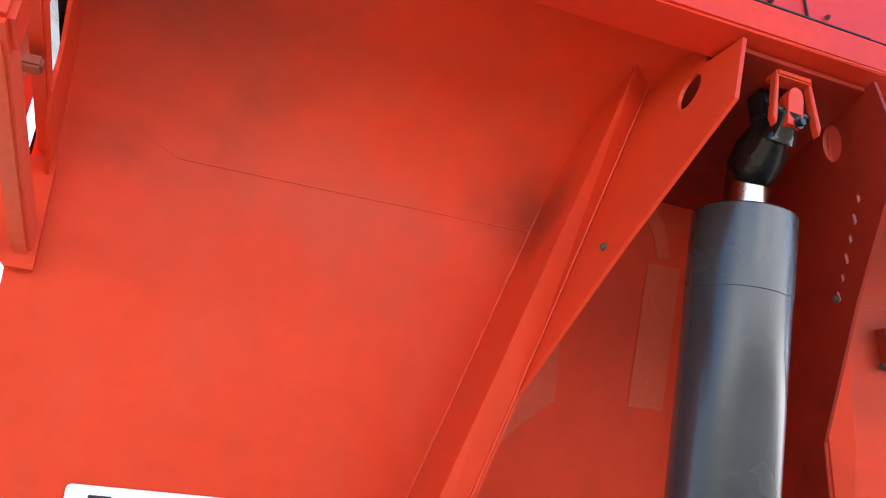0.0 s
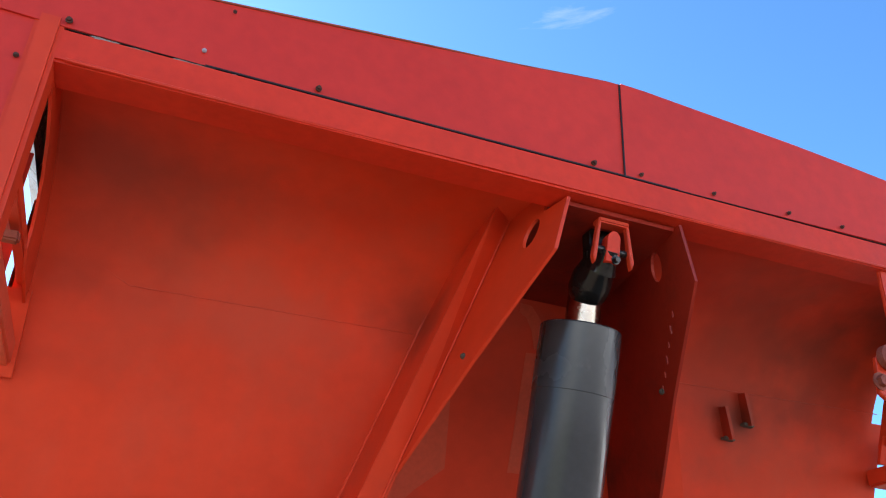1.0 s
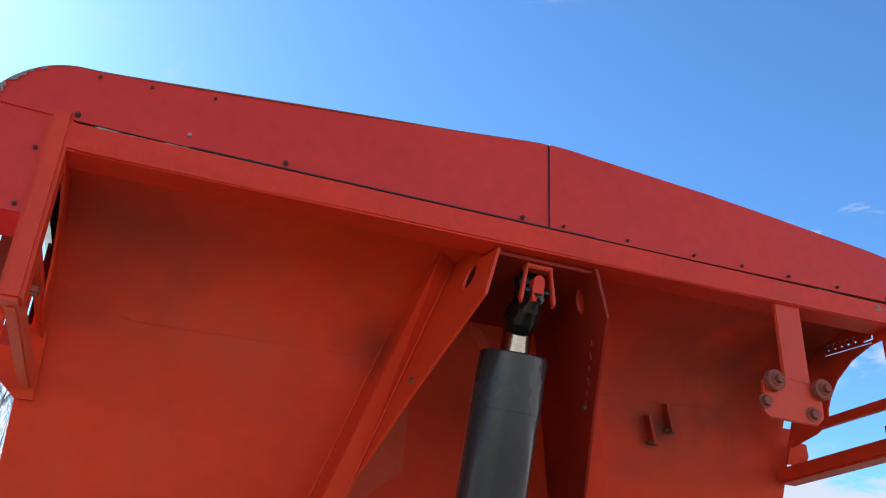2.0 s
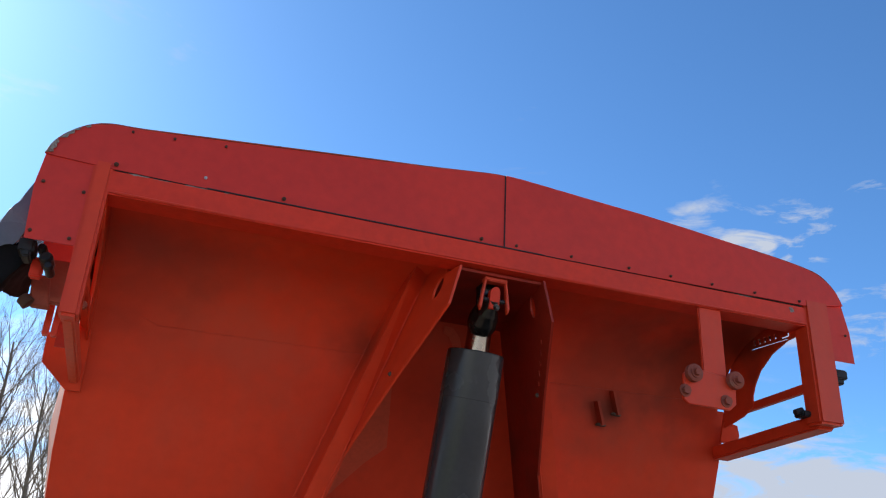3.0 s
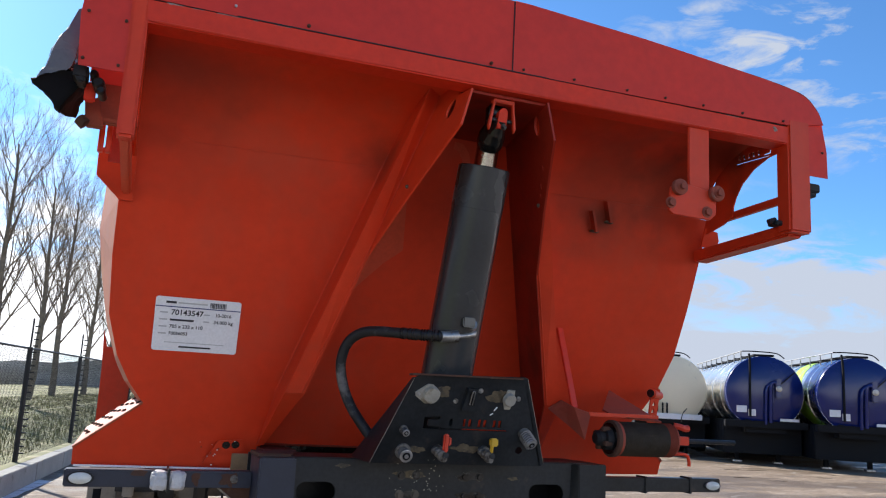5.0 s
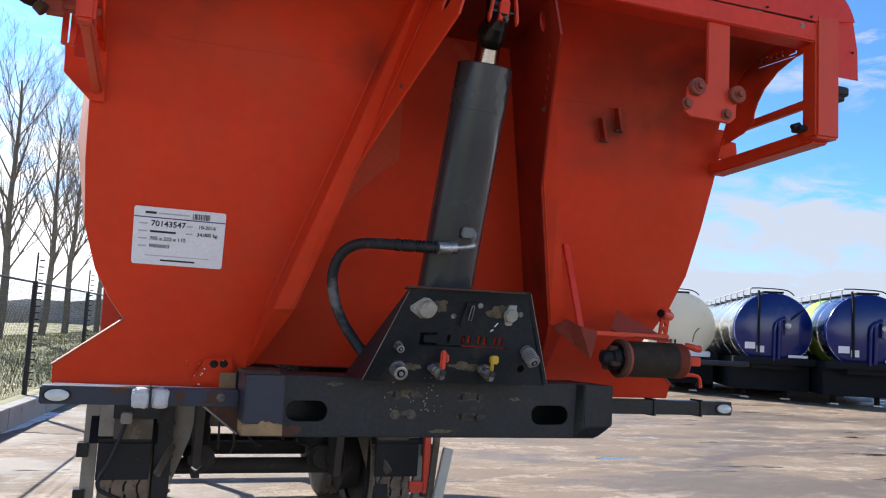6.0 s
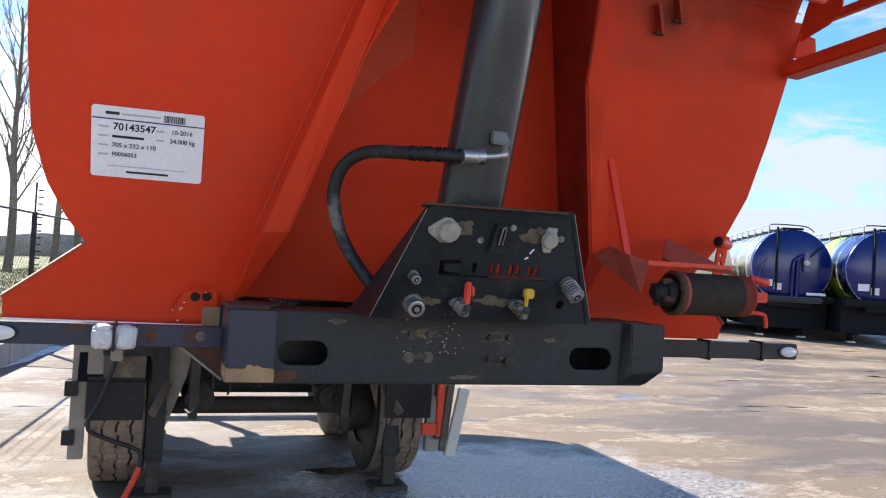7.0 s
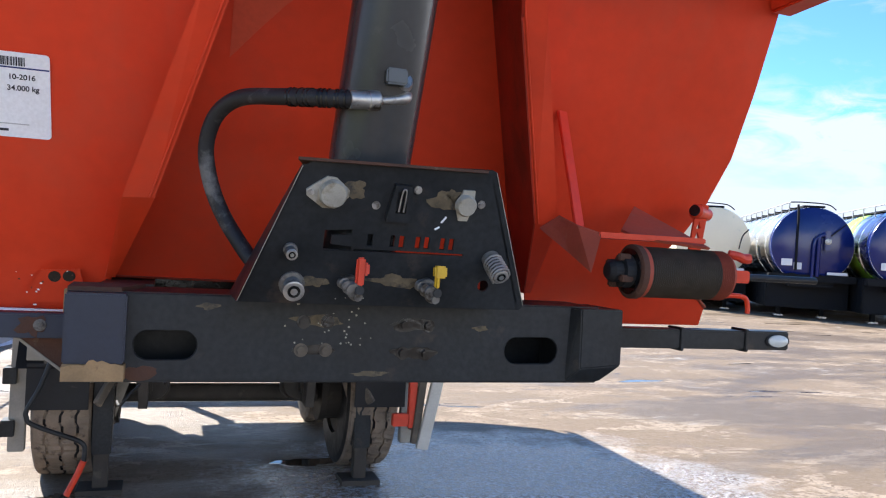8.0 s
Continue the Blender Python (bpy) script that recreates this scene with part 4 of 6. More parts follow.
PN = Vector((0, -0.944, -0.330))


def build_front_beam():
    fb = [(-0.655, 1.362), (0.56, 1.362), (0.60, 1.36), (0.60, 1.166), (-0.655, 1.166)]
    slots = [oval(-0.449, 1.247, 0.068, 0.033, 24, True), oval(0.447, 1.246, 0.074, 0.034, 24, True)]
    b = part("front_beam", slab(fb, (0, 0.008, 0), lambda x, z: (x, 0.497, z), slots, bevel=0.002), BLACK, trailer, "black steel front cross-beam with two oblong slots")
    part("beam_top", box(-0.655, 0.64, 0.499, 0.70, 1.356, 1.364, 0.002), BLACK, trailer)
    part("beam_bottom", box(-0.655, 0.64, 0.499, 0.72, 1.163, 1.176, 0.002), BLACK, trailer)
    part("beam_back", box(-0.66, 0.62, 0.70, 0.708, 1.17, 1.36, 0.0), BLACK, trailer)
    part("end_block", box(-0.656, -0.531, 0.462, 0.66, 1.208, 1.361, 0.004), NAVY, trailer, "blue-black box at the beam's end")
    part("block_sole", slab([(-0.655, 0.466), (-0.532, 0.466), (-0.515, 0.66), (-0.655, 0.66)], (0, 0, 0.036), lambda x, y: (x, y, 1.171)), RUSTED, trailer, "rusty dusty underside plate")
    part("block_lid", slab([(-0.655, 0.50), (-0.545, 0.50), (-0.50, 0.66), (-0.66, 0.66)], (0, 0, 0.012), lambda x, y: (x, y, 1.360)), DARKRUST, trailer, "rusty bare top plate")
    rb = bmesh.new()
    for p in ((0.571, 0.464, 1.361), (0.692, 0.464, 1.361), (0.692, 0.464, 1.214), (0.573, 0.464, 1.205), (0.545, 0.500, 1.166), (0.645, 0.492, 1.168),
              (0.553, 0.500, 1.361), (0.553, 0.66, 1.361), (0.692, 0.66, 1.361), (0.692, 0.66, 1.214), (0.645, 0.66, 1.166), (0.545, 0.66, 1.166)):
        rb.verts.new(p)
    bmesh.ops.convex_hull(rb, input=rb.verts[:])
    bmesh.ops.dissolve_limit(rb, angle_limit=0.03, verts=rb.verts[:], edges=rb.edges[:])
    bmesh.ops.bevel(rb, geom=rb.edges[:], offset=0.003, segments=2, affect="EDGES", clamp_overlap=True)
    part("end_block", rb, BLACK, trailer, "black chamfered box at the beam's end")
    for x, z in ((-0.143, 1.307), (-0.086, 1.309), (-0.146, 1.240), (-0.088, 1.241), (0.105, 1.305), (0.165, 1.304), (0.103, 1.236), (0.161, 1.235)):
        part("beam_bolt", hexbolt((x, 0.497, z), (0, -1, 0), 0.011, 0.008), MUDDY if x < 0 and z < 1.27 else GREASEDARK, b)
    # oil round the bolts and brown dirt on the beam's face
    for k, (cx, cz, rx, rz, mat) in enumerate(((0.134, 1.305, 0.052, 0.015, GREASEDARK), (0.132, 1.236, 0.050, 0.014, GREASEDARK), (-0.116, 1.309, 0.052, 0.013, SMEAR), (-0.36, 1.338, 0.024, 0.008, SMEAR), (0.30, 1.300, 0.020, 0.007, SMEAR), (0.02, 1.185, 0.040, 0.007, SMEAR), (-0.116, 1.240, 0.046, 0.013, GREASEDARK))):
        ring = []
        for i in range(20):
            a = math.tau * i / 20
            f = 1 + 0.6 * noise.noise((1.6 * math.cos(a) + 3.7 * k, 1.6 * math.sin(a), 0.4))
            ring.append((cx + rx * f * math.cos(a), cz + rz * f * math.sin(a)))
        part("oil_stain", slab(ring, (0, 0.0006, 0), lambda u, v: (u, 0.4962, v)), mat, b, "oily stain" if mat is GREASEDARK else "dried brown dirt")
    # marker bar the full width
    for x0, x1 in ((-1.256, -0.658), (0.694, 1.345)):
        bar = part("marker_bar", box(x0, x1, 0.590, 0.650, 1.246, 1.302, 0.004), NAVY if x0 < 0 else BLACK, trailer, "narrow dark marker-lamp bar")
        s = -1 if x0 < 0 else 1
        cx = -1.206 if s < 0 else 1.300
        lamp = part("marker_lamp", lathe((cx, 0.590, 1.274), (cx, 0.572, 1.274), [(0, 0.019), (0.5, 0.018), (1, 0.006)], 20), LENS, bar, "oval clear marker lamp", smooth=True)
        for v in lamp.data.vertices:
            v.co.x = cx + (v.co.x - cx) * 1.9
        part("lamp_gasket", slab(oval(cx, 1.274, 0.043, 0.022, 20), (0, 0.004, 0), lambda x, z: (x, 0.586, z)), RUBBER, bar)
        if s > 0:
            for x in (0.958, 1.182):
                part("bar_clip", box(x, x + 0.012, 0.585, 0.655, 1.240, 1.308, 0.002), BLACK, bar)
    def rust_stain(x, z, rx, rz, seed):
        ring = []
        for k in range(20):
            a = math.tau * k / 20
            f = 1 + 0.75 * noise.noise((1.9 * math.cos(a) + seed, 1.9 * math.sin(a), seed))
            ring.append((x + rx * f * math.cos(a), z + rz * f * math.sin(a)))
        part("bar_rust", slab(ring, (0, 0.003, 0), lambda u, v: (u, 0.5885, v)), DARKRUST, trailer, "dark rust stain in the paint")
    rust_stain(-0.733, 1.273, 0.026, 0.021, 0.7)
    rust_stain(-0.844, 1.277, 0.016, 0.019, 3.3)
    rust_stain(-1.028, 1.292, 0.026, 0.010, 5.9)
    part("bar_bolt", hexbolt((-0.717, 0.588, 1.276), (0, -1, 0), 0.009, 0.007), DIRTYALLOY, trailer)
    # wrapped connector pair tied to the bar
    for x in (-0.962, -0.908):
        w = bmesh.new()
        bmesh.ops.create_icosphere(w, subdivisions=3, radius=1.0)
        for v in w.verts:
            d = v.co.copy()
            q = Vector([math.copysign(abs(c) ** 0.55, c) for c in d])
            q *= 1 + 0.16 * noise.noise(d * 3.1 + Vector((x * 50, 0, 0))) + 0.06 * noise.noise(d * 9)
            v.co = Vector((x + q.x * 0.029, 0.570 + q.y * 0.030, 1.272 + q.z * 0.032))
        tagged(part("wrapped_plug", w, WHITEPL), "electric plug wrapped in crumpled white plastic, tied to the bar", "plug", "plugs tied to the marker bar")
    part("cable_tie", box(-0.939, -0.932, 0.536, 0.655, 1.236, 1.312, 0.002), BLACK, trailer)
    part("bar_gusset", slab([(-0.768, 1.247), (-0.648, 1.247), (-0.645, 1.150), (-0.655, 1.158)], (0, 0.010, 0), lambda x, z: (x, 0.62, z)), DARKRUST, trailer, "dark rusty triangular plate under the bar")
    part("gusset_edge", beam((-0.768, 0.619, 1.245), (-0.653, 0.619, 1.155), 0.006, 0.006, 0.001), DUSTGREY, trailer, "dusty worn edge")
    part("side_plate", box(-0.700, -0.60, 0.842, 0.855, 1.25, 1.342, 0.002), RUSTED, trailer, "dusty tan plate beside the block")
    ragged = [(-0.656, 1.171), (-0.531, 1.171)] + [(-0.531 - 0.125 * k / 14, 1.206 + 0.009 * noise.noise((k * 0.63, 2.2, 0)) + (0.008 if 3 < k < 9 else 0)) for k in range(15)]
    part("bared_foot", slab(ragged, (0, 0.003, 0), lambda x, z: (x, 0.4605, z)), RUSTED, trailer, "rusty foot of the block where paint has peeled")
    scab = [(-0.530 + 0.040 * math.cos(a) * (1 + 0.5 * noise.noise((2 * math.cos(a), 2 * math.sin(a), 1.1))) + 0.03, 1.184 + 0.016 * math.sin(a) * (1 + 0.6 * noise.noise((2 * math.cos(a), 2 * math.sin(a), 6.1)))) for a in [math.tau * k / 18 for k in range(18)]]
    part("bared_patch", slab(scab, (0, 0.002, 0), lambda x, z: (x, 0.4960, max(z, 1.167))), DARKRUST, b, "peeled rusty patch at the beam's lower edge")
    # bolted flange on the skirt
    fl = part("skirt_flange", slab([(-0.80, 1.315), (-0.655, 1.315), (-0.655, 1.355), (-0.665, 1.405), (-0.755, 1.40)], (0, 0.01, 0), lambda x, z: on_wall(x, z, 0.03)), RED, trailer)
    for x, z in ((-0.724, 1.384), (-0.690, 1.386)):
        part("flange_hole", rod(on_wall(x, z, 0.026), on_wall(x, z, 0.0315), 0.015, 14), GREASEDARK, fl)
    rng = random.Random(12)
    for k in range(14):
        x, z, r = -0.745 + rng.gauss(0, 0.045), 1.355 + rng.gauss(0, 0.022), rng.uniform(0.0012, 0.0036)
        out = 0.031 if -0.80 < x < -0.66 else 0.001
        ring = [(x + r * rng.uniform(0.5, 1.6) * math.cos(a), z + r * rng.uniform(0.5, 1.3) * math.sin(a)) for a in [math.tau * i / 9 for i in range(9)]]
        part("paint_flake", slab(ring, (0, -0.001, 0), lambda u, v: on_wall(u, v, out)), STICKER if k % 3 else DARKRUST, fl)


build_front_beam()


def build_coupling_plate():
    outline = [(-0.331, 1.362), (0.303, 1.362), (0.312, 1.372), (0.190, 1.660), (0.180, 1.664), (-0.205, 1.652), (-0.224, 1.640)]
    # the maker's cut-out name stands as plain openings
    holes = [[(-0.165, 1.478), (-0.105, 1.478), (-0.105, 1.487), (-0.150, 1.490), (-0.150, 1.508), (-0.108, 1.512), (-0.108, 1.522), (-0.165, 1.518)]]
    for k in range(4):
        x = -0.080 + k * 0.056
        for w in ((0.0, 0.011), (0.020, 0.031)) if k else ((0.006, 0.018),):
            holes.append([(x + w[0], 1.490), (x + w[1], 1.490), (x + w[1], 1.515), (x + w[0], 1.515)])
    holes.append([(-0.100, 1.478), (0.145, 1.478), (0.145, 1.483), (-0.100, 1.483)])
    holes.append(oval(0.205, 1.415, 0.013, 0.013, 14))
    p = part("coupling_plate", slab(outline, -PN * 0.006, lambda x, z: pl(x, z), holes), BLACK, trailer, "black raked plate with couplings and slotted openings")
    # returns along the sides and the top
    for s, xs in ((-1, (-0.331, -0.224)), (1, (0.303, 0.186))):
        a, b = pl(xs[0], 1.362), pl(xs[1], 1.645)
        bm = bmesh.new()
        quads(bm, [[a, b, b + Vector((0, 0.02, 0)), Vector((a.x, 0.586, 1.362))], [q + Vector((0.006 * -s, 0, 0)) for q in (a, b, b + Vector((0, 0.02, 0)), Vector((a.x, 0.586, 1.362)))]])
        part("side_return", bm, BLACK, p)
    part("top_return", slab([(-0.215, 0.0), (0.195, 0.0), (0.195, 0.11), (-0.19, 0.11)], (0, 0, 0.006), lambda x, y: (x, pl(0, 1.662).y - 0.012 + y, 1.660 + 0.02 * (x + 0.2) * 0.6)), DARKRUST, p, "rusty folded top edge")
    for e in ([pl(-0.330, 1.364, 0.001), pl(-0.224, 1.642, 0.001)], [pl(0.311, 1.374, 0.001), pl(0.189, 1.660, 0.001)]):
        part("worn_edge", rod(e[0], e[1], 0.0009, 6), CAPGREY, p, "bright worn edge of the plate")
    # round socket covers
    def cover(x, z, big):
        fl = [(-0.048, 0.004), (-0.046, -0.008), (-0.012, -0.030), (0.014, -0.030), (0.040, -0.006), (0.040, 0.008), (0.012, 0.030), (-0.008, 0.032)] if big else [(-0.008, 0.030), (0.018, 0.030), (0.020, 0.0), (0.010, -0.034), (-0.010, -0.034), (-0.020, -0.004)]
        f = part("socket_flange", slab([(x + a, z + b) for a, b in fl], PN * 0.006, lambda u, v: pl(u, v, 0.0)), CAPGREY, p, "grey socket flange")
        c = pl(x + (0.006 if big else 0), z, 0.006)
        part("socket_cap", lathe(c, c + PN * 0.016, [(0, 0.030 if big else 0.024), (0.6, 0.0295 if big else 0.0235), (1, 0.026 if big else 0.020)], 24), CAPGREY, f, "dusty grey hinged cap", smooth=True)
        if big:
            for k in (-0.038,):
                part("screw", hexbolt(pl(x + k, z, 0.006), PN, 0.006, 0.004, False), ZINC, f)
    cover(-0.165, 1.594, True)
    cover(0.128, 1.590, False)
    for x, z in ((0.166, 1.592), (0.02, 1.612), (-0.065, 1.575)):
        part("screw", hexbolt(pl(x, z), PN, 0.006, 0.005), ZINC, p)
    def smear(cx, cz, rx, rz, seed):
        ring = []
        for k in range(22):
            a = 2 * math.pi * k / 22
            f = 1 + 0.8 * noise.noise((math.cos(a) * 1.7 + seed, math.sin(a) * 1.7, seed))
            ring.append((cx + rx * f * math.cos(a), cz + rz * f * math.sin(a)))
        part("dried_grease", slab(ring, PN * 0.0012, lambda u, v: pl(u, v)), SMEAR, p, "dried brown grease smear")
    smear(0.078, 1.594, 0.030, 0.016, 1.3)
    smear(0.100, 1.606, 0.016, 0.012, 2.9)
    smear(-0.112, 1.604, 0.026, 0.016, 4.1)
    smear(0.002, 1.418, 0.055, 0.012, 6.2)
    smear(-0.175, 1.408, 0.030, 0.010, 7.7)
    # dummy holder with its hook
    hold = part("plug_holder", slab([(-0.042, 1.548), (0.012, 1.548), (0.012, 1.560), (0.004, 1.622), (-0.032, 1.622), (-0.042, 1.56)], PN * 0.018, lambda u, v: pl(u, v), [[(-0.026, 1.566), (-0.004, 1.566), (-0.004, 1.61), (-0.026, 1.61)]]), BLACK, p)
    part("holder_clip", tube([pl(-0.02, 1.57, 0.02), pl(-0.018, 1.612, 0.026), pl(-0.010, 1.612, 0.026), pl(-0.010, 1.57, 0.02)], 0.002, 6), ZINC, hold)
    # plain couplings
    def coupling(x, z, r, length, tilt=(0, 0)):
        a = pl(x, z)
        ax = (PN + Vector((tilt[0], 0, tilt[1]))).normalized()
        co = part("coupling", lathe(a, a + ax * length, [(0, r * 1.25), (0.18, r * 1.25), (0.2, r * 0.9), (0.55, r * 0.9), (0.6, r), (0.97, r), (1, r * 0.9)], 22), DIRTYALLOY, p, "greasy quick coupling with a bright rim", smooth=True)
        t = a + ax * length
        part("coupling_rim", lathe(t - ax * 0.004, t + ax * 0.001, [(0, r * 1.01), (0.8, r * 1.01), (1, r * 0.9)], 22), ZINC, co)
        part("coupling_bore", rod(t, t + ax * 0.0015, r * 0.62, 16), GREASEDARK, co)
        part("coupling_poppet", rod(t, t + ax * 0.003, r * 0.34, 12), ZINC, co)
    coupling(-0.232, 1.475, 0.012, 0.035)
    coupling(-0.222, 1.404, 0.022, 0.045)
    coupling(0.210, 1.478, 0.017, 0.07, (0.1, -0.35))
    ax = (PN + Vector((0.1, 0, -0.35))).normalized()
    sx = ax.orthogonal().normalized()
    turns = [pl(0.210, 1.478) + ax * (0.012 + 0.058 * k / 60) + (Matrix.Rotation(k * 0.628, 3, ax) @ sx) * 0.0225 for k in range(61)]
    part("coil_spring", tube(turns, 0.0022, 6, per=1), ZINC, p, "steel coil spring round a coupling")
    # shut-off valves with coloured levers
    def valve(x, z, mat, word, h):
        a = pl(x, z)
        v = part("valve_body", lathe(a, a + PN * 0.05, [(0, 0.018), (0.3, 0.020), (0.34, 0.013), (0.7, 0.013), (0.74, 0.017), (1, 0.015)], 18), DIRTYALLOY, p, "weathered alloy valve body", smooth=True)
        for k in range(3):
            part("valve_port", lathe(a + Vector((-0.020 + 0.013 * k, -0.02, -0.012 * k)), a + Vector((-0.014 + 0.013 * k, -0.045, -0.006 - 0.012 * k)), [(0, 0.013), (0.5, 0.013), (0.55, 0.010), (1, 0.010)], 12), DIRTYALLOY, v)
        t = a + PN * 0.045
        part("valve_lever", beam(t + Vector((0.012, 0, 0.008)), t + Vector((0.013, -0.006, h)), 0.020 if mat is VALVERED else 0.012, 0.012, 0.004), mat, v, word)
        part("lever_hub", rod(t + Vector((0.012, 0.004, 0.0)), t + Vector((0.012, -0.012, 0.0)), 0.010, 12), BLACK, v)
        if mat is VALVERED:
            part("lever_lug", box(t.x + 0.020, t.x + 0.032, t.y - 0.010, t.y + 0.004, t.z + h * 0.45, t.z + h * 0.85, 0.004), mat, v)
        else:
            part("lever_grip", box(t.x + 0.004, t.x + 0.032, t.y - 0.014, t.y + 0.008, t.z + h * 0.55, t.z + h, 0.004), mat, v)
    valve(-0.100, 1.412, VALVERED, "red plastic lever", 0.070)
    valve(0.070, 1.412, VALVEYEL, "yellow plastic lever", 0.060)
    for (xa, za), (xb, zb) in (((0.082, 1.548), (0.092, 1.561)), ((0.070, 1.533), (0.080, 1.539))):
        part("white_scratch", beam(pl(xa, za, 0.001), pl(xb, zb, 0.001), 0.004, 0.002, 0.0, up=(0, -1, 0)), STICKER, p, "white scratch in the paint")
    # small scuffs
    rng = random.Random(7)
    sc = bmesh.new()
    for k in range(34):
        x, z = rng.gauss(-0.06, 0.05), rng.uniform(1.25, 1.37)
        r = rng.uniform(0.0012, 0.003)
        rod((x, 0.4965, z), (x, 0.4955, z), r, 6, sc) if z < 1.355 else rod(pl(x, z + 0.01), pl(x, z + 0.01, 0.001), r, 6, sc)
    tagged(part("paint_chips", sc, CAPGREY, trailer, "pale chips in the black paint"), kind="stuff")


build_coupling_plate()


def build_label():
    """The stock label: four corners on the wall, a rule, code bars and what can be read."""
    def lab(u, v, proud=0.0):   # u, v from 0 to 1, v up
        x = -1.035 + 0.297 * u
        z = 1.707 + 0.187 * v
        return Vector(on_wall(x + 0.004 * (1 - v), z, 0.003 + proud))
    r = 0.03
    corner = []
    for cu, cv, a0 in ((1 - r, 1 - r * 1.5, 0), (r, 1 - r * 1.5, 90), (r, r * 1.5, 180), (1 - r, r * 1.5, 270)):
        corner += [(cu + r * math.cos(radians(a0 + k * 22.5)), cv + r * 1.5 * math.sin(radians(a0 + k * 22.5))) for k in range(5)]
    s = part("stock_label", slab(corner, (0, -0.0015, -0.0006), lambda u, v: lab(u, v)), STICKER, trailer, "white printed stock label stuck on the front wall")
    def bar(u0, u1, v0, v1, mat, name="print_bar"):
        part(name, slab([(u0, v0), (u1, v0), (u1, v1), (u0, v1)], (0, -0.0006, -0.0002), lambda u, v: lab(u, v, 0.0017)), mat, s)
    bar(0.004, 0.996, 0.815, 0.832, INKBLUE, "printed_rule")
    bar(0.12, 0.24, 0.885, 0.925, INK)
    bar(0.26, 0.60, 0.89, 0.915, INKGREY)
    rng = random.Random(3)
    u = 0.63
    while u < 0.82:
        w = rng.choice((0.004, 0.007, 0.011))
        bar(u, u + w, 0.845, 0.945, INK, "code_stripe")
        u += w + rng.choice((0.004, 0.007))
    for v in (0.70, 0.57, 0.44, 0.31):
        bar(0.06, 0.15, v, v + 0.025, INKGREY)
    for v in (0.70, 0.57):
        bar(0.57, 0.64, v, v + 0.025, INKGREY)
    bar(0.18, 0.46, 0.565, 0.60, INK)
    bar(0.14, 0.84, 0.155, 0.168, INKGREY)
    bar(0.31, 0.69, 0.07, 0.10, INK)
    ax = (lab(1, 0) - lab(0, 0)).normalized()
    up = (lab(0, 1) - lab(0, 0)).normalized()
    nz = ax.cross(up)
    up = nz.cross(ax)
    for text, u, v, h in (("70143547", 0.185, 0.678, 0.028), ("705 x 232 x 110", 0.18, 0.435, 0.0175), ("F0056053", 0.18, 0.305, 0.0165), ("10-2016", 0.70, 0.69, 0.0175), ("34.000 kg", 0.69, 0.56, 0.0175)):
        cu = bpy.data.curves.new("tmp", "FONT")
        cu.body, cu.size, cu.extrude, cu.offset = text, h, 0.0002, h * 0.02
        tmp = new("tmp", cu)
        me = bpy.data.meshes.new_from_object(tmp.evaluated_get(bpy.context.evaluated_depsgraph_get()))
        bpy.data.objects.remove(tmp)
        m = Matrix((ax, up, nz)).transposed().to_4x4()
        m.translation = lab(u, v, 0.0022)
        me.transform(m)
        me.materials.clear()
        me.materials.append(INK)
        ob = new("printed_number", me)
        ob.parent = s


build_label()


